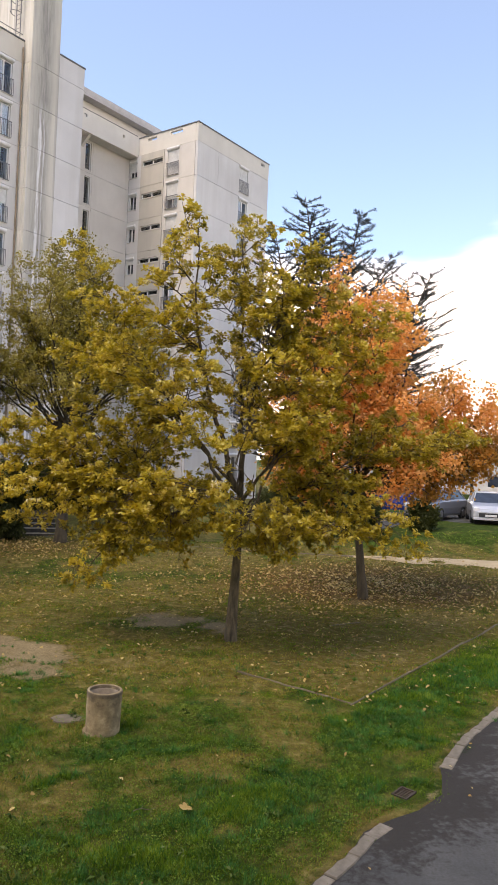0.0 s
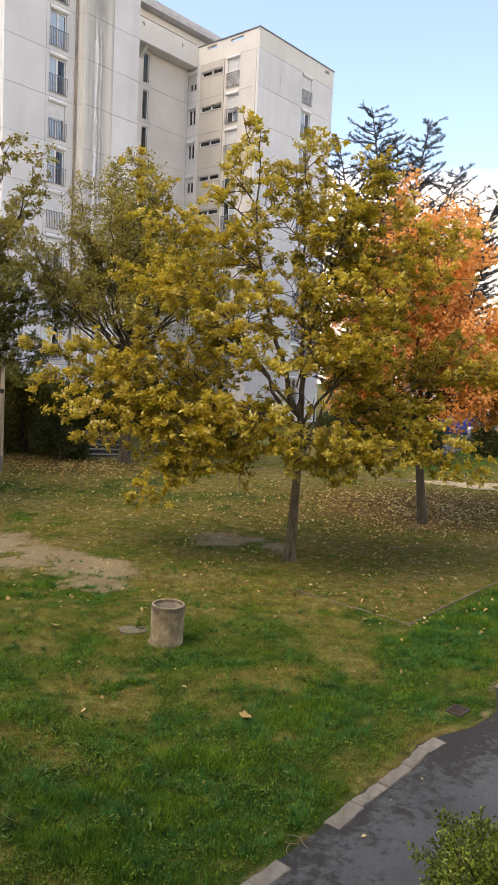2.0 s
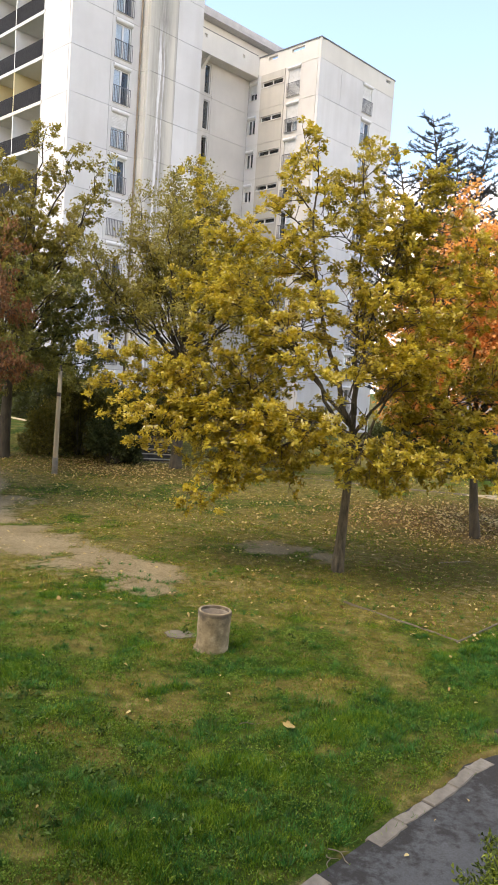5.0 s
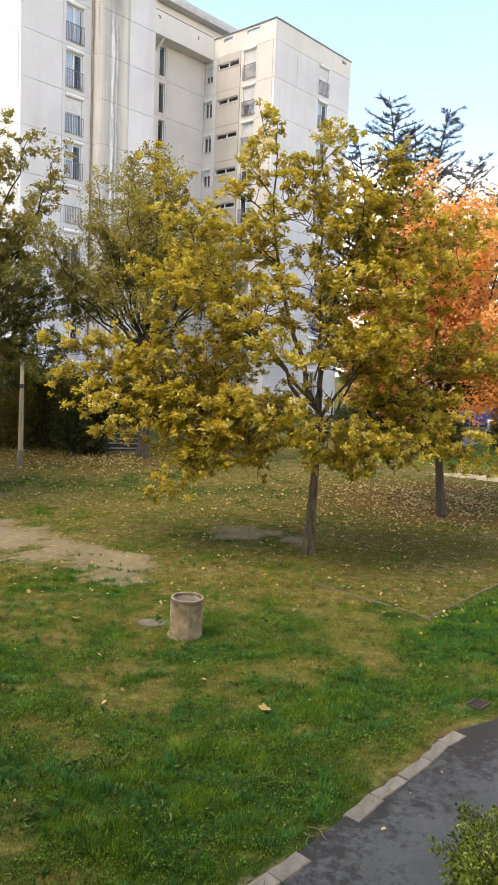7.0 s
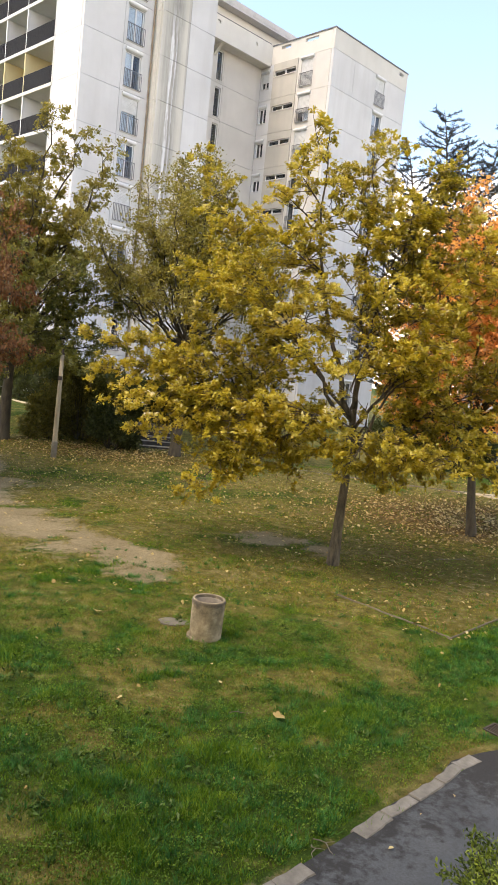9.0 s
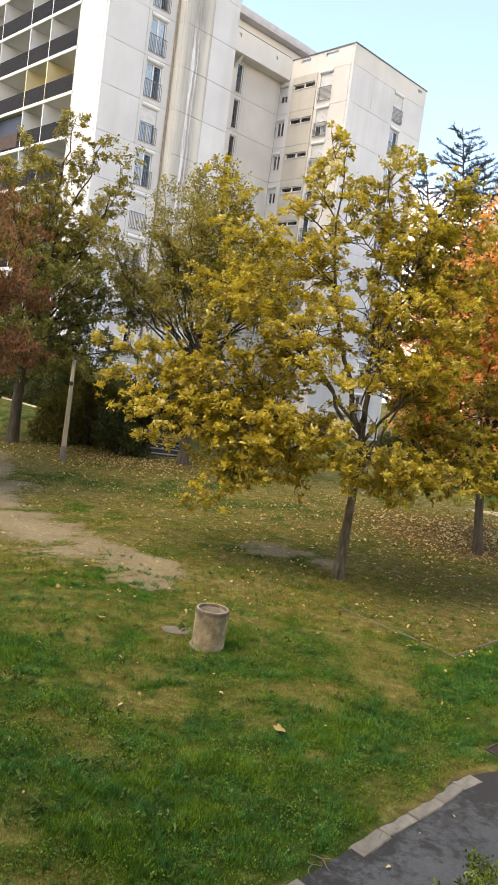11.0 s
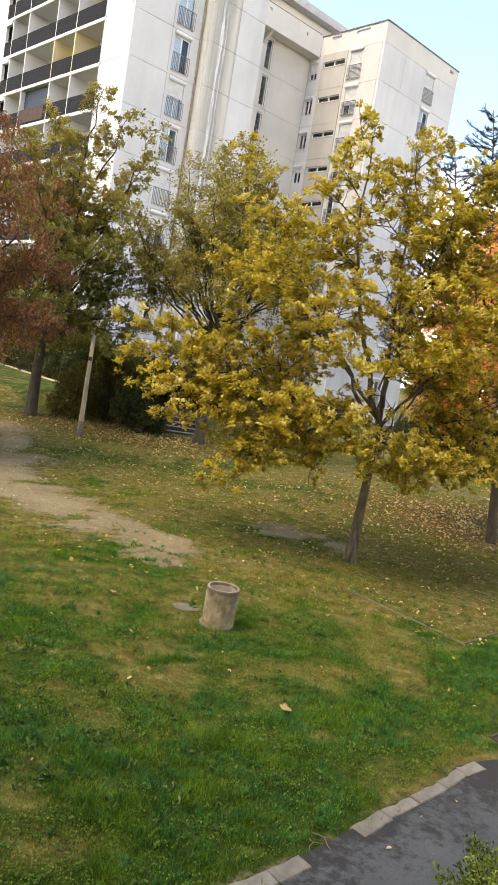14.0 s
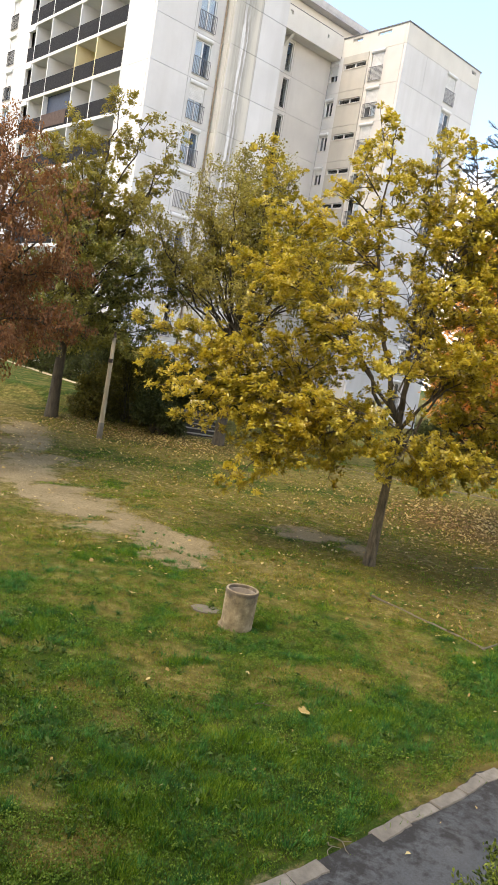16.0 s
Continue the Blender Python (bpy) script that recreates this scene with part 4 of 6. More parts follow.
for a in (0.6, 1.57, 2.5):
    lad.tube([(U_T0 - 0.28 - 0.6 * math.sin(a), V_LEFT + 0.375 - 0.35 * math.cos(a), 31.8), (U_T0 - 0.28 - 0.6 * math.sin(a), V_LEFT + 0.375 - 0.35 * math.cos(a), 35.8)], [0.02, 0.02], 4)
part("ladder", lad, RAIL, tower, "caged roof ladder")
part("rail", Shape().tube([(U_E, V_LEFT + 0.1, 30.5), (U_T0 - 0.1, V_LEFT + 0.1, 30.5)], [0.03, 0.03], 5), RAIL, house)
part("drain_pipe", Shape().tube([(U_T0 - 0.14, V_LEFT - 0.08, -0.3), (U_T0 - 0.14, V_LEFT - 0.08, 29.6)], [0.055, 0.055], 8), PIPE, house, "rust-stained drain pipe", smooth=True)


# ---- trees ----
def curve_points(p0, p1, bow, n, r, jit=0.04):
    """A bent line from p0 to p1, raised in the middle by bow times its length."""
    p0, p1 = np.array(p0, float), np.array(p1, float)
    d = np.linalg.norm(p1 - p0)
    c = (p0 + p1) / 2 + np.array((0, 0, bow * d)) + np.array([r.gauss(0, 0.05) for _ in range(3)]) * d
    out = []
    for i in range(n + 1):
        s = i / n
        q = (1 - s) ** 2 * p0 + 2 * s * (1 - s) * c + s * s * p1
        if 0 < i < n:
            q = q + np.array([r.gauss(0, jit) for _ in range(3)]) * min(d, 3) / 3
        out.append(q)
    return out


def kites(centres, aims, size, r, spread=0.07, per=7, droop=0.25, width=0.42):
    """Clusters of pointed leaves round each centre, as an array of four corners a leaf."""
    n = len(centres) * per
    c = np.repeat(np.asarray(centres), per, 0) + r.normal(0, spread, (n, 3)) * (1, 1, 0.8)
    d = np.repeat(np.asarray(aims), per, 0) * 0.8 + r.normal(0, 0.75, (n, 3))
    d[:, 2] -= droop
    d /= np.linalg.norm(d, axis=1, keepdims=True) + 1e-9
    up = r.normal(0, 0.6, (n, 3)) + (0, 0, 0.9)
    s = np.cross(d, up)
    s /= np.linalg.norm(s, axis=1, keepdims=True) + 1e-9
    nrm = np.cross(s, d)
    ln = (size * r.uniform(0.65, 1.25, n))[:, None]
    w = ln * width * r.uniform(0.8, 1.2, (n, 1))
    fold = nrm * w * 0.25
    m = c + d * ln * 0.55
    return np.stack([c, m + s * w * 0.5 + fold, c + d * ln - nrm * ln * 0.12, m - s * w * 0.5 + fold], 1)


# one side of a leaf from stalk to tip: along, out
OVAL = [(0.30, 0.36), (0.66, 0.46)]


def rosettes(centres, aims, size, r, per, side, width, cup, loose, droop, lift):
    """Tufts of leaves that fan out from each twig's tip, faces turned up, tips curled down."""
    n = len(centres) * per
    axis = np.asarray(aims) * (1 - lift) + (0, 0, lift)
    axis /= np.linalg.norm(axis, axis=1, keepdims=True) + 1e-9
    axis = np.repeat(axis, per, 0)
    base = np.repeat(np.asarray(centres), per, 0) + r.normal(0, loose, (n, 3))
    q = r.normal(0, 1, (n, 3))
    q -= axis * (q * axis).sum(1, keepdims=True)
    q /= np.linalg.norm(q, axis=1, keepdims=True) + 1e-9
    d = q + axis * r.uniform(cup - 0.6, cup + 0.8, (n, 1))
    d[:, 2] -= droop
    d /= np.linalg.norm(d, axis=1, keepdims=True) + 1e-9
    s = np.cross(d, r.normal(0, 0.4, (n, 3)) + axis * 0.4 + (0, 0, 0.8))
    s /= np.linalg.norm(s, axis=1, keepdims=True) + 1e-9
    nrm = np.cross(s, d)
    ln = size * r.uniform(0.6, 1.2, (n, 1))
    w = ln * width * r.uniform(0.8, 1.2, (n, 1))
    curl = ln * r.uniform(0.02, 0.30, (n, 1))
    rim = [(0.0, 0.0)] + side + [(1.0, 0.0)] + [(u, -o) for u, o in reversed(side)]
    return np.stack([base + d * ln * u + s * w * o + nrm * (w * 0.35 * abs(o) - curl * u * u) for u, o in rim], 1)


def make_tree(name, base, trunk_top, trunk_r, limbs, label, mats, bark, seed, leaf=0.13, per_m=4.0, twigs_m=8.0, spread=1.0, clusters=1, per=10, lean=(0, 0), droop=0.15, flat=0.6, trunk_sides=12, start=0.22, width=0.7, scaffold=(), tuft=0.15, side=OVAL, cup=0.4, loose=0.02, lift=0.0):
    """A tree: trunk, limbs from a short table (height on the trunk, tip east, tip north, tip height, bow, leaf kind), twigs and leaves."""
    r, g = random.Random(seed), np.random.default_rng(seed)
    bx, by = base
    e = thing(name, pose(bx, by, float(ground_z(bx, by)) - 0.03), label, "tree")
    n = 9
    tp = [np.array((lean[0] * s + 0.05 * math.sin(5 * s + seed), lean[1] * s + 0.05 * math.cos(4 * s + seed), trunk_top * s)) for s in [i / n for i in range(n + 1)]]
    tr = [trunk_r * (1.0 - 0.86 * (i / n) ** 0.85) for i in range(n + 1)]
    root = Shape()
    root.tube([tp[0] - np.array((0, 0, 0.15)), tp[0] + np.array((0, 0, 0.04)), tp[0] + np.array((0, 0, 0.22))] + tp[1:], [trunk_r * 1.22, trunk_r * 1.10, trunk_r * 1.02] + tr[1:], trunk_sides)
    part("trunk", root, bark, e, smooth=True)

    def on_trunk(z):
        s = min(max(z / trunk_top, 0), 1) * n
        i = min(int(s), n - 1)
        return tp[i] + (tp[i + 1] - tp[i]) * (s - i)

    twig = Shape()
    spots = defaultdict(lambda: ([], []))
    forks = []
    for z0, elbow, tip, thick in scaffold:
        k = 12
        a, b, c = on_trunk(z0), np.array(elbow, float), np.array(tip, float)
        h = 2 * b - (a + c) / 2
        pts = [(1 - q) ** 2 * a + 2 * q * (1 - q) * h + q * q * c + np.array([r.gauss(0, 0.03) for _ in range(3)]) * (0 < q < 1) for q in [i / k for i in range(k + 1)]]
        r0 = trunk_r * thick * 0.86
        rad = [r0 * (1 - 0.84 * i / k) for i in range(k + 1)]
        part("limb", Shape().tube(pts, rad, 7), bark, e, smooth=True)
        forks += [(q, w) for q, w in zip(pts[2:], rad[2:])]
    forks += [(on_trunk(trunk_top * s), trunk_r * (1 - 0.86 * s ** 0.85)) for s in (0.5, 0.6, 0.7, 0.8, 0.9, 1.0)] if scaffold else []
    for z0, tx, ty, tz, bow, kind in limbs:
        p0, near = on_trunk(z0), None
        if scaffold:
            tip = np.array((tx, ty, tz), float)
            ahead = lambda q: max(0.0, math.hypot(q[0], q[1]) - 0.8 * math.hypot(tx, ty)) * 3 + max(0.0, q[2] - tz + (0.5 if tz > 3 else -0.9)) * 2
            p0, near = min(forks, key=lambda f: np.linalg.norm(tip - f[0]) + ahead(f[0]) + 0.9 * abs(np.linalg.norm(tip - f[0]) - 2.4))
        p1 = np.array((tx, ty, tz), float)
        ln = float(np.linalg.norm(p1 - p0))
        k = max(5, int(ln * 2))
        pts = curve_points(p0, p1, bow, k, r, 0.07)
        r0 = min(trunk_r * 0.5 if near is None else near * 0.8, 0.0095 * ln + 0.010)
        part("limb", Shape().tube(pts, [r0 * (1 - 0.88 * i / k) for i in range(k + 1)], 6), bark, e, smooth=True)
        cs, ds = spots[kind]
        for j in range(int(ln * per_m)):
            s = start + (1.02 - start) * (j + r.random()) / max(1, int(ln * per_m))
            s = min(s, 1.0)
            i = min(int(s * k), k - 1)
            q = pts[i] + (pts[i + 1] - pts[i]) * (s * k - i)
            tan = (pts[i + 1] - pts[i]) / (np.linalg.norm(pts[i + 1] - pts[i]) + 1e-9)
            off = np.array([r.gauss(0, 1), r.gauss(0, 1), r.gauss(0.15, 1) * flat])
            off -= tan * (off @ tan)
            off /= np.linalg.norm(off) + 1e-9
            way = tan * r.uniform(0.35, 0.9) + off
            way /= np.linalg.norm(way)
            sl = spread * (0.35 + 0.95 * (1 - s) ** 0.7) * r.uniform(0.6, 1.25)
            sp = curve_points(q, q + way * sl, r.uniform(-0.05, 0.12), 4, r, 0.05)
            twig.tube(sp, [0.004 + 0.008 * sl * (1 - m / 4) for m in range(5)], 4, False)
            for _ in range(int(sl * twigs_m) + 2):
                u = r.uniform(tuft, 1.0) * 4
                m = min(int(u), 3)
                a = sp[m] + (sp[m + 1] - sp[m]) * (u - m)
                d = way * 0.6 + np.array([r.gauss(0, 0.7), r.gauss(0, 0.7), r.gauss(0.05, 0.75) * flat])
                d /= np.linalg.norm(d) + 1e-9
                tl = r.uniform(0.10, 0.38) * spread
                b = a + d * tl
                twig.tube([a, b], [0.005, 0.003], 3, False)
                for c in range(clusters):
                    cs.append(a + (b - a) * (1 - 0.5 * c))
                    ds.append(d)
    tagged(part("branchwork", twig, bark, e), kind="stuff")
    for kind, (cs, ds) in spots.items():
        v = rosettes(cs, ds, leaf, g, per, side, width, cup, loose, droop, lift)
        tagged(part("crown", bulk("crown", v, 2 + 2 * len(side), mats[kind]), None, e), kind="stuff")
    return e


def ring(z0, z1, count, reach, tips, seed, kind, bow=0.05):
    """A round of similar limbs: from z0..z1 on the trunk, out to reach, tips at the given heights."""
    r = random.Random(seed)
    out = []
    for i in range(count):
        w = 2 * math.pi * (i + r.uniform(-0.3, 0.3)) / count
        k = r.uniform(0.75, 1.08)
        out.append((r.uniform(z0, z1), math.cos(w) * reach * k, math.sin(w) * reach * k, r.uniform(*tips), bow, kind))
    return out


Y, O, R_ = "yellow", "orange", "rust"
MATS = {Y: LEAF_YELLOW, O: LEAF_ORANGE, R_: LEAF_RUST, "olive": LEAF_OLIVE, "green": LEAF_GREEN, "brown": LEAF_BROWN}

# tips of the limbs, tier by tier: east, north, height
leader_tips = [(-1.45, 0.2, 9.3), (-1.75, -0.3, 8.5), (-0.95, 0.3, 8.4), (0.05, -0.2, 9.05), (-0.6, 0.3, 8.5), (0.4, 0.2, 8.2), (1.45, 0.2, 8.5), (1, -0.3, 7.8), (2, 0.5, 7.8), (2.7, 0.2, 7.3), (3.3, -0.2, 7.2), (2.3, -0.5, 6.6), (1.75, 0.1, 8.5), (0.9, 0.3, 4.5), (1.2, -0.4, 5.0), (0.8, 0.5, 5.5), (1.5, 0.4, 4.0), (-3.85, 0.5, 8.7), (-3.2, 0.3, 7.6), (-2.4, -0.2, 7.2)]
middle_tips = [(-4.1, 0.2, 6.2), (-3.3, -0.6, 5.9), (-2.6, -1, 6.3), (-1.6, -0.8, 6.9), (-3.6, 0.9, 6.7), (-1.2, -2, 4.7), (-0.8, -1.5, 5.8), (0.7, -1.6, 5.9), (1.4, -1.8, 4.9), (0.4, 2.4, 5.8), (1, 1.4, 6.8), (-1.2, 1.8, 6.2), (2.4, 0.8, 5.5), (-1.9, -1.6, 5.4)]
low_west_tips = [(-5.95, 0.2, 4.5), (-5.8, -0.3, 3.7), (-5, -0.9, 3.2), (-4.4, -0.8, 2.5), (-3.4, -1, 1.6), (-4, -0.6, 4.4), (-3, -1.3, 3.6), (-2.4, -1.7, 2.7), (-3.6, 1.2, 3.2), (-2.2, 1.9, 4.3), (-1.3, 2.5, 3.2), (-1.6, -2.1, 3.6), (-4.9, 0.3, 3.9), (-3.8, 0.4, 2.8)]
low_east_tips = [(0.2, -2.2, 2.6), (3.6, 0.2, 4.9), (4.6, -0.3, 4.7), (5.3, 0.5, 4.6), (3.4, 1.2, 4.8), (1.7, -1.4, 4.5)]
inner_tips = [(-2, 0.2, 5), (0.3, -0.9, 7.2), (-1, -0.8, 7.6), (-0.2, 0.6, 7.5), (0.9, 0.5, 6.2), (1.6, -0.6, 5.8), (0.3, 0.9, 5.2), (-1.7, 0.8, 5.6), (-2.2, -0.5, 5), (-2, 0.5, 7.9), (-0.9, 0.6, 6.6), (0.2, -0.5, 6.4), (1.9, 0.3, 6.3), (-2.6, -1, 4.5), (-3.4, -0.5, 5.2), (1.4, 0.8, 4.4), (-2.8, 0.9, 3.9), (1, -0.9, 5.4), (2.1, -0.6, 3.6), (3.0, 0.2, 3.5), (1.8, 0.6, 4.0), (2.7, -0.2, 4.2), (1.2, 0.2, 7.0), (2.2, 0.1, 6.9), (2.1, -0.5, 5.1), (0.5, -0.7, 6.9), (-0.4, -0.7, 6.1), (0.4, -0.8, 4.9), (0.1, -1.1, 5.6), (0.8, -0.5, 7.6)]
skirt_tips = [(-2.6, -0.9, 2.4), (-3.2, -0.3, 2.3), (-2.2, 0.6, 2.7), (-3.9, 0.3, 3.4), (-1.4, 0.9, 3), (-3.2, -0.9, 2.9), (-2.6, -1.2, 2.1), (-1.7, -1.6, 2.3), (0.9, -1.7, 2.3), (2, -1.3, 2.4), (2.9, -1.1, 2.4), (3.8, -0.5, 2.3), (1.3, 0.9, 2.5), (-0.7, -1.5, 2.6), (0.3, -1.3, 2.4), (0.9, -1.2, 2.6), (1.7, -1, 2.45)]
main_limbs = []
main_limbs += [(3.0, x, y, z, 0.0, Y) for x, y, z in leader_tips]
main_limbs += [(3.0, x, y, z, 0.03, Y) for x, y, z in middle_tips]
main_limbs += [(3.0, x, y, z, 0.08, Y) for x, y, z in low_west_tips]
main_limbs += [(3.0, x, y, z, 0.08, Y) for x, y, z in low_east_tips]
main_limbs += [(3.0, x, y, z, 0.02, Y) for x, y, z in inner_tips]
main_limbs += [(3.0, x, y, z, 0.03, Y) for x, y, z in skirt_tips]
# limbs that carry the crown: height on the trunk, elbow, tip, thickness
scaffold = [(3.2, (-0.95, 0.15, 6.3), (-1.15, 0.1, 9.1), 0.52), (3.5, (0.30, -0.1, 5.6), (1.25, 0.2, 8.2), 0.56), (4.2, (-0.05, 0.3, 6.6), (-0.15, 0.1, 8.8), 0.40), (2.5, (-0.75, -0.2, 4.1), (-1.9, -0.4, 5.9), 0.50),
            (2.45, (-1.5, 0.1, 3.3), (-3.9, 0.2, 4.2), 0.46), (3.2, (-1.2, 0.5, 4.6), (-2.9, 0.7, 6.9), 0.40), (2.55, (0.5, -0.4, 3.4), (0.95, -0.7, 5.3), 0.42), (2.5, (1.1, 0.2, 3.2), (2.9, 0.3, 4.1), 0.46),
            (2.4, (0.2, -0.9, 2.9), (0.3, -1.9, 3.7), 0.36), (2.6, (0.0, 1.0, 3.6), (0.2, 1.9, 4.9), 0.36), (3.0, (0.9, 0.5, 4.2), (2.4, 0.5, 5.6), 0.38)]
make_tree("oak_tree", (-0.18, 16.22), 5.4, 0.138, main_limbs, "slender oak tree with yellow-green autumn leaves on the lawn", MATS, BARK, 5, leaf=0.090, per_m=8.8, twigs_m=5.6, spread=0.76, per=25, flat=0.18, start=0.10, width=0.58, scaffold=scaffold, tuft=0.25, cup=0.45, loose=0.035, droop=0.0, lean=(0.0, 0), lift=0.55)


high_tips = [(3.8, 0.3, 5.9, O), (4.9, 0.3, 5.3, R_), (3.6, -0.8, 5.4, O), (2.4, -1.2, 5.8, O), (-0.8, 0.2, 9.5, O), (0.5, 0.4, 8.9, O), (-2.4, 0.5, 7.3, O), (1.2, -0.2, 7.6, O), (2.6, 0.5, 6.2, O), (0.3, -1.6, 7.6, O), (-0.8, -1.6, 6.8, O), (2.4, 0.2, 6.5, R_), (0.2, 2.2, 6.4, O), (0.5, -0.8, 8.2, O), (-1.6, -0.6, 8.3, O), (1, -2, 5.6, O), (-2.7, 0.4, 5.9, O)]
low_tips = [(4.7, -0.2, 4.6, R_), (4.4, 0.6, 5.1, R_), (3.6, -0.6, 4.2, R_), (-2.8, -0.3, 5, O), (-2.7, 0.8, 3.6, O), (1.4, 1.8, 4.8, O), (1.8, -1.9, 4.2, O), (-1.4, 2, 4.8, O), (-2, -1.2, 4.4, O), (-1.6, 0.4, 3.4, O)]
orange_limbs = [(3.8 if z > 7 else 3.3, x, y, z, 0.0, kind) for x, y, z, kind in high_tips] + [(2.9, x, y, z, 0.05, kind) for x, y, z, kind in low_tips]
make_tree("maple_tree", (3.43, 21.42), 6.4, 0.15, orange_limbs, "maple tree with orange and rust autumn leaves", MATS, BARK_DARK, 9, leaf=0.098, per_m=4.8, twigs_m=3.6, spread=0.95, per=28, lean=(-0.4, 0), width=0.85, cup=0.3, loose=0.13, droop=0.2, lift=0.2)

olive_limbs = ring(3.6, 4.6, 8, 2.3, (8.4, 10.3), 2, "olive", -0.06) + ring(3.4, 4.4, 13, 4.0, (6.0, 8.3), 3, "olive", -0.03) + ring(4.0, 5.0, 6, 1.1, (10.2, 11.3), 4, "olive", -0.02) + ring(4.2, 5.2, 6, 1.8, (7.0, 8.8), 5, "olive", -0.02) + [(4.0, -3.8, 0.2, 6.4, 0.03, "olive"), (4.0, -3.2, -0.6, 7.0, 0.0, "olive"), (4.2, -2.1, 0.2, 10.5, -0.04, "olive"), (4.2, 2.6, 0, 8.2, -0.04, "olive")]
make_tree("hornbeam_tree", (-6.95, 28.0), 5.6, 0.24, olive_limbs, "vase-shaped tree with olive green leaves", MATS, BARK_DARK, 12, leaf=0.10, per_m=4.8, twigs_m=3.4, spread=0.95, per=20, start=0.44, width=0.6, tuft=0.35, cup=0.5, loose=0.09, lift=0.25)

green_limbs = ring(3.4, 5.0, 10, 4.1, (5.2, 8.0), 6, "green") + ring(4.5, 6.5, 8, 2.9, (8.5, 10.6), 7, "olive") + ring(2.8, 3.6, 11, 4.2, (2.7, 4.6), 8, "green", 0.1) + [
    (6.0, 1.3, 0, 12.8, 0, "olive"), (5.5, 2.6, -0.3, 11.9, 0, "olive"), (5.0, 3.9, -0.6, 11.3, -0.04, "olive"), (5.5, -0.3, 0.3, 11.7, 0, "olive"), (5, 3.3, 0.6, 10.5, 0, "olive"), (6, 0.2, -1.4, 11.2, 0, "olive"), (5, -2.2, 0.2, 10.5, 0, "olive"),
    (4.0, 4.7, -0.4, 5.6, 0.05, "green"), (3.6, 4.0, -0.3, 4.3, 0.08, "green"), (4.2, 3.6, -1.2, 7.6, 0.02, "green"), (4.2, 2.6, -1.6, 6.2, 0.04, "green"), (3.4, 2.4, -1.8, 4.4, 0.08, "green"), (3.4, 0.4, -2.4, 4.8, 0.08, "green")]
make_tree("broadleaf_tree", (-13.9, 27.5), 8.2, 0.27, green_limbs, "tall dense tree with dark green leaves turning olive at the top", MATS, BARK_DARK, 15, leaf=0.115, per_m=4.2, twigs_m=3.2, spread=1.0, per=28, lean=(0.5, 0), width=0.62, tuft=0.3, cup=0.4, loose=0.06, lift=0.4, flat=0.3)

brown_limbs = ring(3.6, 5.5, 11, 3.8, (5.4, 7.8), 9, "brown", 0.05) + ring(4.5, 6.5, 8, 2.4, (8.2, 10.4), 10, "brown", 0.02) + ring(3.2, 4.2, 9, 3.7, (3.0, 5.2), 11, "brown", 0.10)
make_tree("red_oak_tree", (-13.3, 19.6), 8.0, 0.22, brown_limbs, "tree with drooping reddish brown leaves", MATS, BARK_DARK, 18, leaf=0.12, per_m=5.2, twigs_m=4.8, spread=1.15, per=18, droop=1.1, width=0.45, cup=0.4, loose=0.08)


def make_cedar(base, leaders, label, seed, reach):
    """A cedar: leaders, tiers of rising boughs and flat sprays of needles."""
    r, g = random.Random(seed), np.random.default_rng(seed)
    e = thing("cedar_tree", pose(base[0], base[1], float(ground_z(*base)) - 0.03), label, "tree")
    root = Shape()
    root.tube([(0, 0, -0.1), (0, 0, 3), (0, 0, 9)], [0.5, 0.4, 0.28], 10)
    part("trunk", root, BARK_DARK, e, smooth=True)
    cs, ds = [], []
    twig = Shape()
    leaders = [(0, 0, 0, 0)] + list(leaders)
    for lx, ly, lz, z_from in leaders:
        skirt = lz == 0
        pts = [np.array((0, 0, 0.8 + i * 1.15)) for i in range(10)] if skirt else curve_points((0, 0, z_from), (lx, ly, lz), -0.06, 9, r, 0.05)
        if not skirt:
            part("leader", Shape().tube(pts, [0.16 * (1 - 0.95 * i / 9) + 0.012 for i in range(10)], 6), BARK_DARK, e, smooth=True)
        span = 9.0 if skirt else lz - z_from
        count = int(span * (10.0 if skirt else 7.0))
        for j in range(count):
            s = 0.12 + 0.86 * (j + r.random()) / count
            i = min(int(s * 9), 8)
            q = pts[i] + (pts[i + 1] - pts[i]) * (s * 9 - i)
            w = r.uniform(0, 2 * math.pi)
            ln = (0.45 + (reach + 1.3) * (1 - s) ** 0.75) * r.uniform(0.55, 1.25) + (1.6 if skirt else 0)
            tip = q + np.array((math.cos(w) * ln, math.sin(w) * ln, ln * (r.uniform(0.12, 0.50) if skirt else r.uniform(0.15, 0.60))))
            bp = curve_points(q, tip, -0.05, 5, r, 0.04)
            twig.tube(bp, [0.038 * (1 - 0.8 * m / 5) * min(1, ln / 2) + 0.010 for m in range(6)], 4, False)
            for _ in range(int(ln * (7 if skirt else 13)) + 3):
                u = r.uniform(0.12, 1.0) * 5
                m = min(int(u), 4)
                a = bp[m] + (bp[m + 1] - bp[m]) * (u - m)
                d = (tip - q) / ln * 0.8 + np.array([r.gauss(0, 0.6), r.gauss(0, 0.6), r.gauss(0.05, 0.10)])
                d /= np.linalg.norm(d)
                b = a + d * (r.uniform(0.15, 0.42) if skirt else r.uniform(0.08, 0.30))
                twig.tube([a, b], [0.012, 0.008], 3, False)
                for c in range(2):
                    cs.append(a + (b - a) * (c + 0.7) / 2)
                    ds.append(d)
    tagged(part("branchwork", twig, BARK_DARK, e), kind="stuff")
    v = kites(cs, ds, 0.13, g, 0.025, 6, 0.0, 0.22)
    tagged(part("crown", bulk("crown", v, 4, NEEDLE), None, e), kind="stuff")
    return e


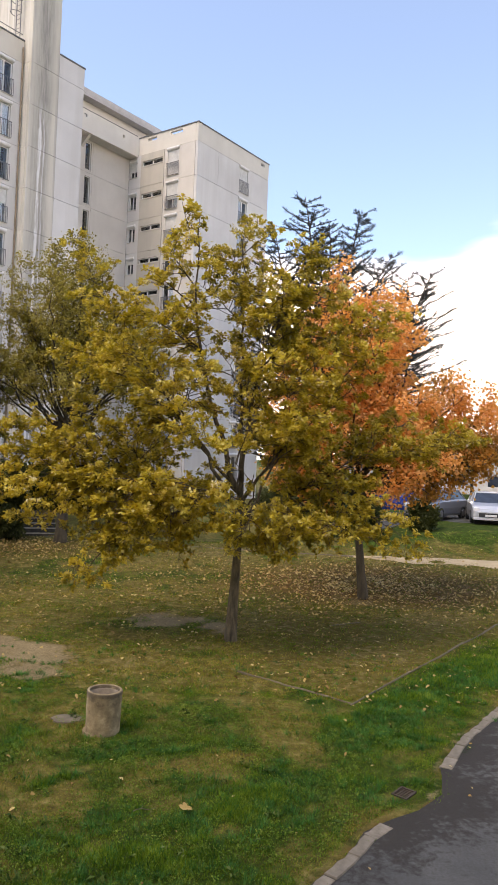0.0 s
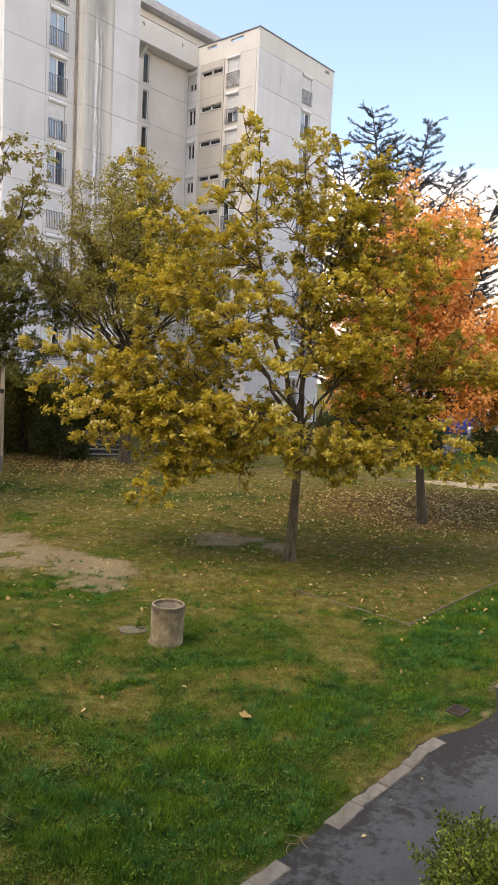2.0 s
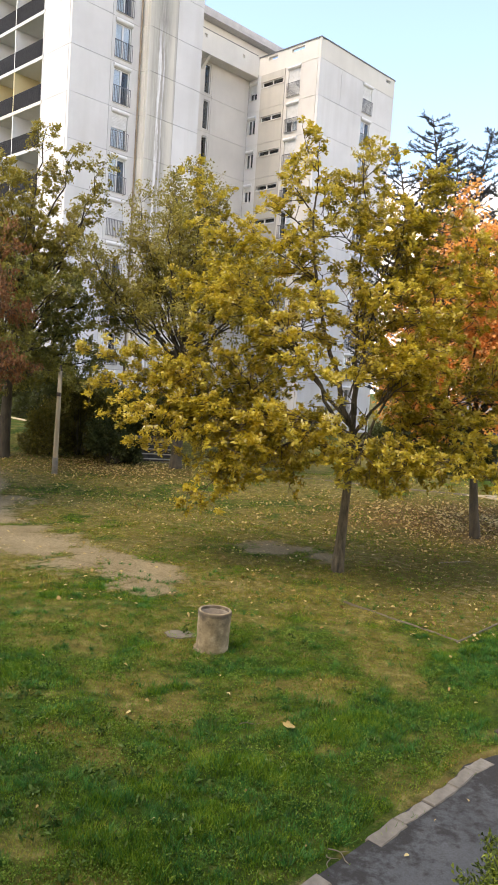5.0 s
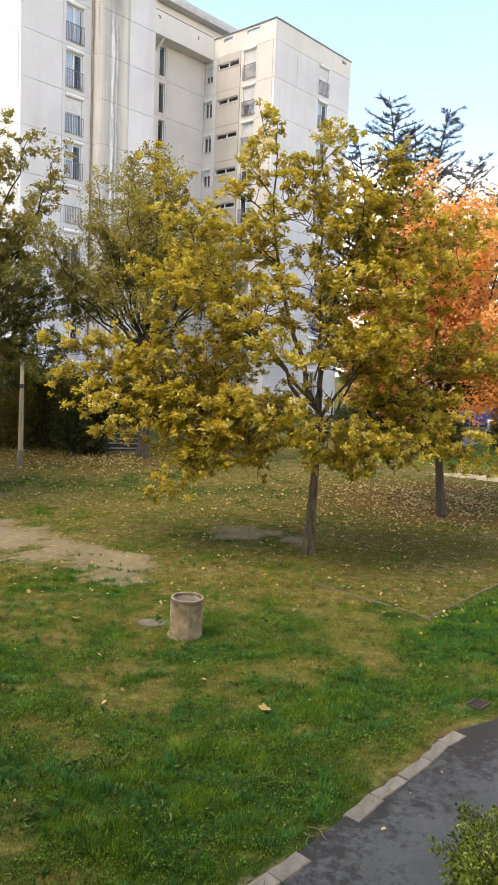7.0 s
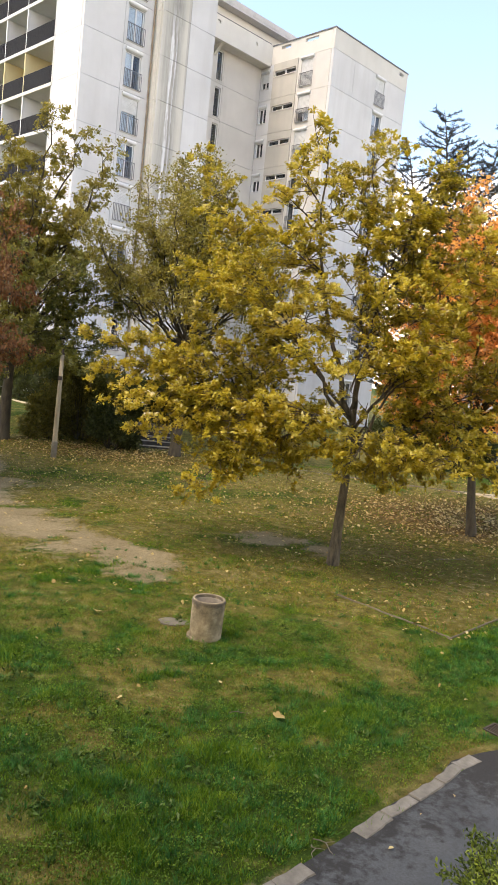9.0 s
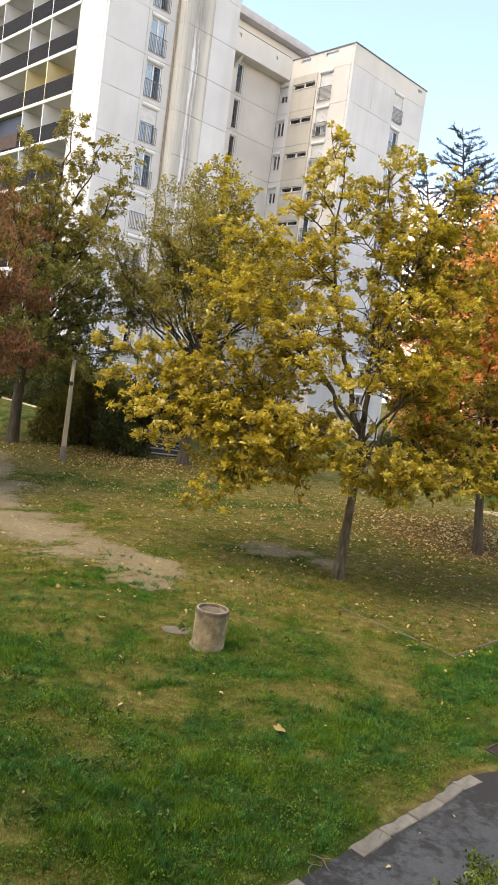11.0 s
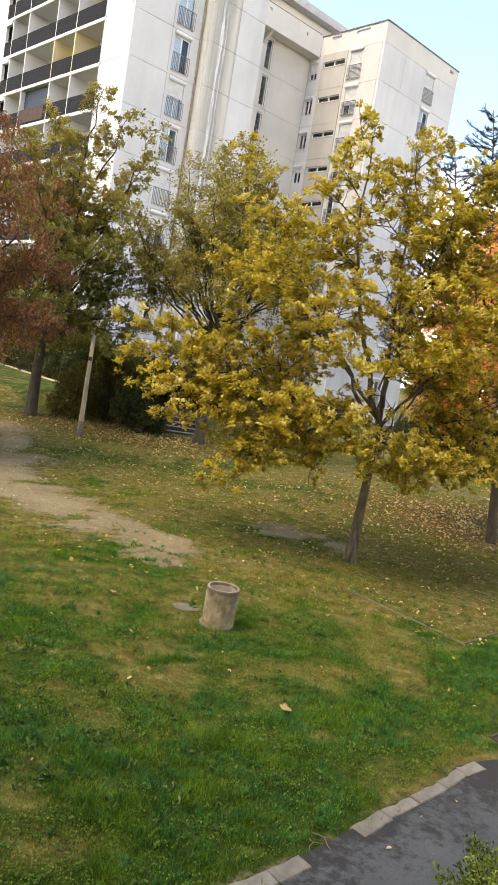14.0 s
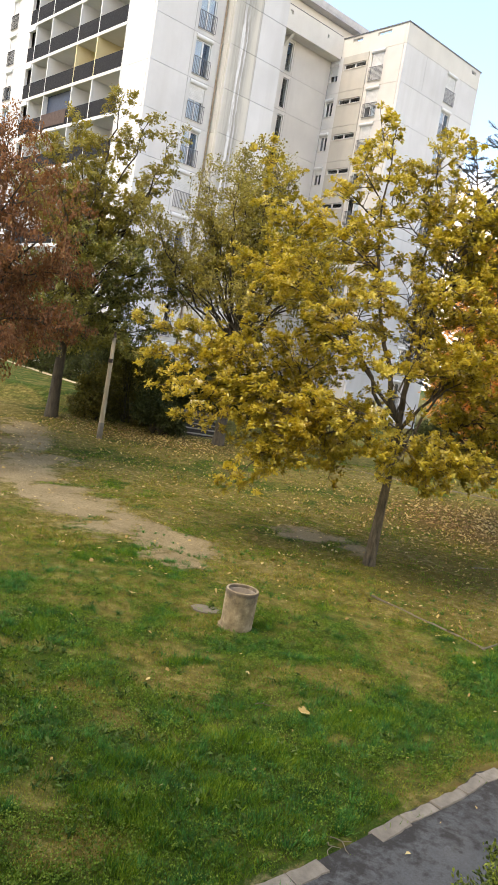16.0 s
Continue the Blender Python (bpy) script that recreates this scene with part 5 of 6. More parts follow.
make_cedar((4.6, 49.0), [(-1.5, 0.5, 21.3, 7.0), (2.3, 0, 20.4, 7.0), (0.1, -0.5, 19.2, 8.0), (-3.5, 0.5, 19.2, 8.0), (4.5, 0.4, 17.6, 8.0), (-3.2, 0.3, 13.0, 3.5), (-4.6, -0.5, 9.5, 2.0), (-5.0, 0.4, 6.5, 1.2)], "tall blue-green cedar with open tiered boughs", 31, 3.0)
make_cedar((9.6, 52.0), [(1.2, 0, 16.1, 5.0), (3.1, 0.3, 16.5, 8.0), (-1.8, 0.3, 15.0, 5.0), (2.2, -0.4, 13.2, 4.0)], "dark cedar with wide boughs", 33, 2.8)


# ---- shrubs and hedges ----
def make_shrub(name, base, size, count, leaf, mat, label, seed, stems=14, lumps=7, z=None, category="shrub", shoots=0):
    r, g = random.Random(seed), np.random.default_rng(seed)
    rx, ry, h = size
    e = thing(name, pose(base[0], base[1], float(ground_z(*base)) - 0.02 if z is None else z), label, category)
    twig = Shape()
    lobes = []
    for i in range(lumps):
        w, k = r.uniform(0, 6.28), r.uniform(0.15, 0.62)
        lobes.append((math.cos(w) * rx * k, math.sin(w) * ry * k, h * r.uniform(0.12, 0.80), r.uniform(0.3, 0.5)))
    cs, ds = [], []
    for i in range(stems * lumps // 2):
        lx, ly, lz, lr = lobes[i % lumps]
        d = np.array([r.gauss(0, 1), r.gauss(0, 1), abs(r.gauss(0.4, 0.8))])
        d /= np.linalg.norm(d)
        tip = np.array((lx, ly, lz)) + d * np.array((rx, ry, h * 0.6)) * lr
        tip[2] = min(tip[2], h)
        p = curve_points((lx * 0.3, ly * 0.3, 0), tip, 0.05, 4, r, 0.03)
        twig.tube(p, [0.014, 0.012, 0.009, 0.007, 0.004], 4, False)
    for i in range(count):
        lx, ly, lz, lr = lobes[i % lumps]
        d = np.array([r.gauss(0, 1), r.gauss(0, 1), r.gauss(0, 1)])
        d /= np.linalg.norm(d)
        k = r.uniform(0.35, 1.05) ** 0.5
        q = np.array((lx, ly, lz)) + d * np.array((rx, ry, h * 0.55)) * lr * k * (1 + 0.2 * math.sin(5 * d[0] + 7 * d[2] + i % lumps))
        if q[2] > 0.03:
            cs.append(q)
            ds.append(d + np.array((0, 0, 0.5)))
    for i in range(shoots):
        lx, ly, lz, lr = lobes[i % lumps]
        d = np.array([r.gauss(0, 0.8), r.gauss(0, 0.8), abs(r.gauss(0.8, 0.4))])
        d /= np.linalg.norm(d)
        a = np.array((lx, ly, lz)) + d * np.array((rx, ry, h * 0.55)) * lr
        b = a + np.array((r.gauss(0, 0.05), r.gauss(0, 0.05), r.uniform(0.06, 0.17)))
        twig.tube([a, b], [0.004, 0.002], 4, False)
        for k in range(7):
            cs.append(a + (b - a) * k / 6)
            ds.append(np.array((r.gauss(0, 0.5), r.gauss(0, 0.5), 0.9)))
    tagged(part("branchwork", twig, BARK_DARK, e), kind="stuff")
    v = kites(cs, ds, leaf, g, leaf * 0.5, 6, 0.0, 0.45)
    tagged(part("foliage", bulk("foliage", v, 4, mat), None, e), kind="stuff")
    return e


make_shrub("privet_bush", (1.74, 4.62), (1.06, 0.95, 1.58), 11500, 0.036, LEAF_BUSH, "yellow-green privet bush beside the footpath", 41, lumps=13, shoots=130)
make_shrub("dark_bush", (-9.5, 28.0), (1.3, 1.0, 2.1), 1900, 0.11, LEAF_HEDGE, "dense dark evergreen bush by the steps", 43)
for i, (x, y, s, h) in enumerate([(-12.6, 28.6, 1.3, 2.4), (-11.3, 29.2, 1.3, 3.2), (-10.6, 29.3, 1.2, 2.8), (-12.2, 30.2, 1.4, 3.2)]):
    make_shrub("shrub", (x, y), (s, s * 0.8, h), 1300, 0.12, LEAF_SHRUB, "loose olive shrub under the trees", 50 + i)
for i, (x, y, s, h) in enumerate([(-11.0, 33.6, 1.3, 2.2), (-8.8, 33.4, 1.5, 2.3), (-6.6, 33.8, 1.5, 2.2), (-13.6, 36.6, 1.5, 2.4), (-16.2, 37.6, 1.6, 3.2), (-18.0, 39.8, 2.0, 4.2), (-20.4, 41.6, 2.2, 4.6), (-23.0, 43.6, 2.4, 4.8), (-26.0, 46.5, 2.6, 4.8)]):
    make_shrub("hedge_bush", (x, y), (s, s, h), 1700, 0.17, LEAF_HEDGE, "dark hedge bush on the terrace", 60 + i, lumps=12, category="hedge")
for i, (x, y, s, h) in enumerate([(5.2, 34.2, 1.5, 2.4), (7.9, 33.2, 0.7, 1.5), (3.6, 35.0, 1.6, 2.4), (1.6, 40.5, 1.7, 2.6)]):
    make_shrub("hedge_bush", (x, y), (s, s, h), 1300, 0.13, LEAF_HEDGE, "dark bush in front of the parked cars", 70 + i)


# ---- the concrete litter bin ----
def make_bin():
    e = thing("concrete_bin", pose(-1.93, 10.68, 0.0, 0, 1.2, 0) @ Matrix.Diagonal((0.92, 0.92, 0.91, 1)), "round weathered concrete litter bin on the lawn", "bin")
    n, v = 40, []
    prof = [(0.0, 0.30), (0.275, 0.30), (0.275, 0.0)]
    outer = [(0.262, -0.05), (0.262, 0.02), (0.268, 0.30), (0.272, 0.56), (0.277, 0.615), (0.273, 0.64), (0.262, 0.652), (0.238, 0.652), (0.228, 0.64), (0.226, 0.52)]
    s = Shape()
    for a, z in outer:
        for k in range(n):
            w = 2 * math.pi * k / n
            j = 1 + 0.006 * math.sin(3 * w + 9 * z) + 0.004 * math.sin(11 * w + 31 * z)
            v.append((a * j * math.cos(w), a * j * math.sin(w), z))
    f = [(i * n + k, i * n + (k + 1) % n, (i + 1) * n + (k + 1) % n, (i + 1) * n + k) for i in range(len(outer) - 1) for k in range(n)]
    s.add(v, f)
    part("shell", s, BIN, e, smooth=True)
    t = Shape()
    v = [(a * math.cos(2 * math.pi * k / n), a * math.sin(2 * math.pi * k / n), z) for a, z in ((0.224, 0.60), (0.20, 0.60), (0.195, 0.10)) for k in range(n)] + [(0, 0, 0.10)]
    f = [(i * n + k, i * n + (k + 1) % n, (i + 1) * n + (k + 1) % n, (i + 1) * n + k) for i in range(2) for k in range(n)] + [(2 * n + k, 2 * n + (k + 1) % n, 3 * n) for k in range(n)]
    t.add(v, f)
    part("liner", t, BIN_DARK, e, "dark inner liner", smooth=True)
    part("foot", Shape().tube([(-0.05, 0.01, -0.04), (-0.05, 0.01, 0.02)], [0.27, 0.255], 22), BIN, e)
    return e


make_bin()
sl = Shape().tube([(0, 0, -0.05), (0, 0, 0.004), (0, 0, 0.014)], [0.29, 0.285, 0.28], 26)
sl.v = [(x * k, y * k * 0.6, z) for x, y, z in sl.v for k in [1 + 0.10 * math.sin(3 * math.atan2(y, x) + 1) + 0.05 * math.sin(7 * math.atan2(y, x))]]
slab = solo("concrete_slab", sl, SLAB, "flat concrete slab sunk in the grass", "slab")
slab.matrix_world = pose(-2.50, 11.12, float(bumps(-2.50, 11.12)) - 0.003, 0, 0, 12)


# ---- kerb stones along the footpath, grate, edging of the old sand pit ----
def walk_line(line, spans, length, make):
    """Calls make(x, y, heading) at even steps along a line, within spans of its length."""
    pts, acc = [], 0.0
    for (x0, y0), (x1, y1) in zip(line, line[1:]):
        d = math.hypot(x1 - x0, y1 - y0)
        a = acc
        while True:
            k = math.ceil((a - 1e-9) / length) * length
            if k > acc + d:
                break
            q = (k - acc) / d
            if any(s0 <= k <= s1 for s0, s1 in spans):
                make(x0 + (x1 - x0) * q, y0 + (y1 - y0) * q, math.degrees(math.atan2(y1 - y0, x1 - x0)))
            a = k + length * 0.5
        acc += d


kerb = thing("kerb", pose(0, 0, 0), "row of old pale concrete kerb stones along the footpath", "kerb", kind="structure")
kr = random.Random(4)
stone_meshes = []
for i in range(8):
    s = Shape()
    a, b = 0.225, 0.083 + kr.uniform(-0.012, 0.010)
    rim = [(-a, -b), (-a * 0.45, -b), (a * 0.1, -b), (a * 0.55, -b), (a, -b), (a, b), (a * 0.5, b), (a * 0.05, b), (-a * 0.5, b), (-a, b)]
    rim = [(x + (kr.uniform(-0.03, 0.03) if abs(x) < 0.2 else -math.copysign(kr.uniform(0.002, 0.012), x)), y - math.copysign(max(0.0, kr.gauss(0.004, 0.011)), y)) for x, y in rim]
    n = len(rim)
    s.add([(x, y, -0.1) for x, y in rim] + [(x, y, 0.002) for x, y in rim] + [(x * 0.97, y * 0.9, 0.014 + kr.uniform(-0.003, 0.002)) for x, y in rim],
          [tuple(range(2 * n, 3 * n))] + [(q * n + i, q * n + (i + 1) % n, q * n + n + (i + 1) % n, q * n + n + i) for q in (0, 1) for i in range(n)])
    stone_meshes.append(s.mesh("kerb_stone", KERB))


def along(line, s):
    """The point at a length along a line."""
    for (x0, y0), (x1, y1) in zip(line, line[1:]):
        d = math.hypot(x1 - x0, y1 - y0)
        if s <= d:
            return x0 + (x1 - x0) * s / d, y0 + (y1 - y0) * s / d
        s -= d
    return line[-1]


def kerb_run(s0, s1):
    cuts = [s0]
    while cuts[-1] < s1 - 0.3:
        cuts.append(min(cuts[-1] + kr.uniform(0.34, 0.56), s1))
    for p, q in zip(cuts, cuts[1:]):
        a, b = along(KERB_LINE, p), along(KERB_LINE, q)
        x, y, d = (a[0] + b[0]) / 2 + 0.058, (a[1] + b[1]) / 2 - 0.043, math.hypot(b[0] - a[0], b[1] - a[1])
        o = part("kerb_stone", kr.choice(stone_meshes), None, kerb)
        o.matrix_local = pose(x, y, float(ground_z(x, y)) + 0.014 + kr.uniform(-0.007, 0.006), kr.uniform(-1.8, 1.8), kr.uniform(-0.8, 0.8), math.degrees(math.atan2(b[1] - a[1], b[0] - a[0])) + kr.uniform(-1.0, 1.0)) @ Matrix.Diagonal(((d + 0.004) / 0.45, 1, 1, 1))


for run in ((0.0, 7.62), (8.30, 10.78), (12.58, 29.1)):
    kerb_run(*run)

grate = thing("drain_grate", pose(2.05, 9.04, -0.002, 1, -2, 50) @ Matrix.Diagonal((0.64, 0.64, 1, 1)), "rusty cast iron drain grate in the grass", "grate")
part("frame", Shape().wall("x", -0.2, 0.2, -0.16, 0.16, 0, 0.02, [(-0.165, 0.165, -0.125, 0.125)]), IRON, grate).matrix_local = pose(0, 0, 0.006, 90, 0, 0)
for i in range(6):
    part("bar", Shape().box(-0.15 + i * 0.056, -0.128 + i * 0.056, -0.13, 0.13, -0.005, 0.014), IRON, grate)
# shallow pit, its darkness put into the colour
part("pit", Shape().box(-0.17, 0.17, -0.13, 0.13, -0.1, -0.006), UNLIT, grate)

edging = thing("lawn_edging", pose(0, 0, 0), "thin mossy concrete edging of a sunken lawn rectangle", "edging", kind="structure")
em = []
for i in range(5):
    s = Shape().box(-0.249, 0.249, -0.020, 0.020, -0.1, 0.030, 0.008)
    s.v = [(x, y + kr.uniform(-0.006, 0.006), z + kr.uniform(-0.012, 0.008)) for x, y, z in s.v]
    em.append(s.mesh("edging_stone", EDGING))


def edging_stone(x, y, a):
    o = part("edging_stone", kr.choice(em), None, edging)
    o.matrix_local = pose(x, y, float(ground_z(x, y) + bumps(x, y)) + kr.uniform(-0.012, 0.005), kr.uniform(-2, 2), kr.uniform(-1.2, 1.2), a + kr.uniform(-1.5, 1.5))


walk_line([(0.16, 13.71), (1.9, 12.34)], [(0, 50)], 0.5, edging_stone)
walk_line([(2.32, 18.05), (3.1, 18.6)], [(0, 50)], 0.5, edging_stone)
walk_line([(1.99, 12.45), (6.47, 18.83), (11.0, 25.3)], [(0, 50)], 0.5, edging_stone)


# ---- steps and post ----
steps = thing("garden_steps", pose(-8.75, 29.15, 0.50, 0, 0, 17), "short flight of concrete garden steps up the bank", "steps", kind="structure")
for i in range(5):
    part("step", Shape().box(-1.25, 1.25, 0.33 * i, 0.33 * i + 0.37, 0.0, 0.17 * (i + 1) - 0.045), RISER, steps)
    part("tread", Shape().box(-1.27, 1.27, 0.33 * i - 0.03, 0.33 * i + 0.11, 0.17 * (i + 1) - 0.043, 0.17 * (i + 1), 0.008), STEP, steps, "pale concrete tread")
part("landing", Shape().box(-1.3, 1.3, 1.99, 3.6, 0.2, 0.80, 0.01), RISER, steps)

post = thing("wooden_post", pose(-10.64, 25.0, 0.28, 0, 0.9, 0) @ Matrix.Diagonal((0.86, 0.86, 0.955, 1)), "weathered round post with a metal collar on the lawn", "post")
part("shaft", Shape().tube([(0, 0, -0.2), (0, 0, 0.9), (0, 0, 2.4), (0, 0, 3.9)], [0.112, 0.105, 0.092, 0.08], 14), POST, post, smooth=True)
part("collar", Shape().box(-0.06, 0.10, -0.135, -0.06, 2.95, 3.1, 0.01), IRON, post)
part("cap", Shape().tube([(0, 0, 3.9), (0, 0, 4.0), (0, 0, 4.12)], [0.085, 0.06, 0.03], 10), IRON, post)
part("base_sleeve", Shape().tube([(0, 0, -0.1), (0, 0, 0.62), (0, 0, 0.66)], [0.124, 0.120, 0.112], 14), KERB, post, "pale painted base", smooth=True)


# ---- parked cars and the far side of the car park ----
def paint(name, colour):
    m, n, l, b = nodes_of(name)
    l.new(mix_node(n, l, range_node(n, l, noise_node(n, l, 3.0), 0.3, 0.8, 0, 0.25), colour, tuple(v * 0.8 for v in colour)), b.inputs["Base Color"])
    b.inputs["Metallic"].default_value, b.inputs["Roughness"].default_value, b.inputs["Coat Weight"].default_value = 0.5, 0.35, 0.8
    return m


TYRE = surface("tyre", (0.015, 0.015, 0.016), (0.03, 0.03, 0.03), 0.9, 5, 60)
RIM = surface("rim", (0.30, 0.30, 0.31), (0.45, 0.45, 0.46), 0.35, 4, 50, metal=0.8, bump=0.05)
CAR_GLASS = surface("car_glass", (0.02, 0.025, 0.035), (0.045, 0.06, 0.085), 0.08, 2, 20, bump=0.0)
LAMP = surface("headlamp", (0.5, 0.5, 0.5), (0.75, 0.75, 0.75), 0.15, 4, 30, bump=0.0)
BLACK = surface("black_trim", (0.012, 0.012, 0.013), (0.03, 0.03, 0.03), 0.6, 5, 40)
PLATE = surface("blank_plate", (0.55, 0.55, 0.53), (0.7, 0.7, 0.68), 0.5, 4, 30)


def make_car(m, colour, label):
    """A small hatchback, nose towards -y."""
    e = thing("car", m, label, "car", "parked cars")
    prof = [(-2.0, 0.30, 0.55, 0.70), (-1.97, 0.22, 0.72, 0.80), (-1.80, 0.20, 0.86, 0.86), (-1.0, 0.20, 0.98, 0.87), (-0.1, 0.20, 0.99, 0.875), (1.2, 0.20, 1.0, 0.875), (1.85, 0.24, 1.02, 0.84), (2.0, 0.34, 0.9, 0.78)]
    s = Shape()
    v, k = [], 10
    for y, z0, z1, w in prof:
        v += [(-w * 0.94, y, z0), (-w, y, z0 + 0.12), (-w, y, (z0 + z1) / 2), (-w * 0.97, y, z1 - 0.08), (-w * 0.84, y, z1), (w * 0.84, y, z1), (w * 0.97, y, z1 - 0.08), (w, y, (z0 + z1) / 2), (w, y, z0 + 0.12), (w * 0.94, y, z0)]
    f = [(i * k + j, i * k + (j + 1) % k, (i + 1) * k + (j + 1) % k, (i + 1) * k + j) for i in range(len(prof) - 1) for j in range(k)]
    f += [tuple(range(k)), tuple(range(len(v) - 1, len(v) - k - 1, -1))]
    s.add(v, f)
    part("body", s, colour, e, smooth=False)
    g = Shape()
    low = [(-0.74, -1.02), (0.74, -1.02), (0.74, 1.82), (-0.74, 1.82)]
    top = [(-0.56, -0.28), (0.56, -0.28), (0.56, 1.30), (-0.56, 1.30)]
    g.add([(x, y, 0.975) for x, y in low] + [(x, y, 1.43) for x, y in top], [(0, 1, 5, 4), (1, 2, 6, 5), (2, 3, 7, 6), (3, 0, 4, 7)])
    part("glasshouse", g, CAR_GLASS, e, "dark car windows")
    part("roof", Shape().box(-0.58, 0.58, -0.31, 1.34, 1.425, 1.475, 0.03), colour, e)
    pil = Shape()
    for sx in (-1, 1):
        for (y0, y1) in ((-1.04, -0.30), (0.35, 0.40), (1.80, 1.30)):
            pil.tube([(sx * 0.745, y0, 0.97), (sx * 0.57, y1, 1.44)], [0.035, 0.03], 5)
    part("pillars", pil, colour, e)
    for sx in (-1, 1):
        part("headlight", Shape().box(sx * 0.66 - 0.16, sx * 0.66 + 0.16, -1.985, -1.80, 0.62, 0.79, 0.04), LAMP, e, "clear headlight")
        part("mirror", Shape().box(sx * 0.92 - 0.08, sx * 0.92 + 0.08, -0.80, -0.68, 0.95, 1.08, 0.02), colour, e)
        for y in (-1.28, 1.28):
            wheel = part("wheel", Shape().tube([(sx * 0.70, y, 0.31), (sx * 0.72, y, 0.31), (sx * 0.885, y, 0.31), (sx * 0.895, y, 0.31)], [0.27, 0.31, 0.31, 0.28], 20), TYRE, e)
            part("rim", Shape().tube([(sx * 0.88, y, 0.31), (sx * 0.905, y, 0.31)], [0.20, 0.18], 14), RIM, wheel)
    part("grille", Shape().box(-0.55, 0.55, -2.02, -1.95, 0.33, 0.52, 0.02), BLACK, e)
    part("bumper", Shape().box(-0.80, 0.80, -2.03, -1.9, 0.20, 0.32, 0.03).box(-0.62, 0.62, -2.025, -1.95, 0.535, 0.60, 0.02), colour, e)
    part("number_plate", Shape().box(-0.26, 0.26, -2.045, -2.03, 0.36, 0.46), PLATE, e)
    return e


silver, grey, blue = paint("silver_paint", (0.55, 0.56, 0.58)), paint("grey_paint", (0.16, 0.17, 0.19)), paint("blue_paint", (0.03, 0.06, 0.28))
CZ = 1.29
make_car(pose(12.0, 37.0, CZ, 0, 0, -12), silver, "silver hatchback parked nose to the lawn")
make_car(pose(9.75, 38.0, CZ, 0, 0, -40), grey, "dark grey hatchback parked beside the bushes")
make_car(pose(8.3, 41.0, CZ, 0, 0, 75), blue, "blue car parked across the car park")
make_car(pose(14.6, 36.4, CZ, 0, 0, -12), grey, "dark grey car parked nose to the lawn")


def make_low_block(m, w, d, h, n, label):
    e = thing("low_building", m, label, "building")
    holes = [(-w / 2 + (i + 0.3) * w / n, -w / 2 + (i + 0.7) * w / n, z, z + 1.2) for i in range(n) for z in (1.0, 3.8) if z + 1.6 < h]
    part("wall", Shape().wall("x", -w / 2, w / 2, -1, h, 0, 0.3, holes).box(-w / 2, -w / 2 + 0.3, 0.31, d, -1, h).box(w / 2 - 0.3, w / 2, 0.31, d, -1, h), WHITE_WALL, e)
    part("roof", Shape().box(-w / 2 - 0.3, w / 2 + 0.3, -0.3, d + 0.3, h + 0.005, h + 0.35), GUTTER, e)
    for q in holes:
        o = part("window", Shape().wall("x", q[0], q[1], q[2], q[3], 0.1, 0.16, [(q[0] + 0.08, q[1] - 0.08, q[2] + 0.08, q[3] - 0.08)]), FRAME, e)
        part("pane", Shape().box(q[0] + 0.08, q[1] - 0.08, 0.12, 0.13, q[2] + 0.08, q[3] - 0.08), CAR_GLASS, o)
    return e


make_low_block(pose(24.0, 72.0, 1.0, 0, 0, -15), 30, 10, 4.9, 9, "low pale building beyond the car park")
for i, (x, y, h) in enumerate([(25.0, 62.0, 7.5), (29.5, 60.0, 6.5), (20.0, 66.0, 5.5)]):
    make_tree("far_tree", (x, y), h * 0.6, 0.2, ring(h * 0.25, h * 0.45, 7, h * 0.32, (h * 0.5, h * 0.85), 80 + i, "green") + ring(h * 0.4, h * 0.5, 4, h * 0.12, (h * 0.9, h), 90 + i, "green"),
              "dark leafy tree beyond the car park", MATS, BARK_DARK, 100 + i, leaf=0.30, per_m=2.0, twigs_m=3.5, spread=1.2, per=8)

# building that holds the window from which the lawn is seen
own = Shape().wall("x", -14, 14, -0.5, 12, -1.6, -1.3, [(-0.9, 0.9, 2.9, 5.3)]).box(-14, 14, -9, -8.7, -0.5, 12).box(-14, -13.7, -8.7, -1.6, -0.5, 12).box(13.7, 14, -8.7, -1.6, -0.5, 12).box(-14, 14, -9, -1.3, 12.01, 12.3)
solo("wall_south", own, GREY_WALL, "plain rendered wall behind the viewpoint", "wall", kind="structure")


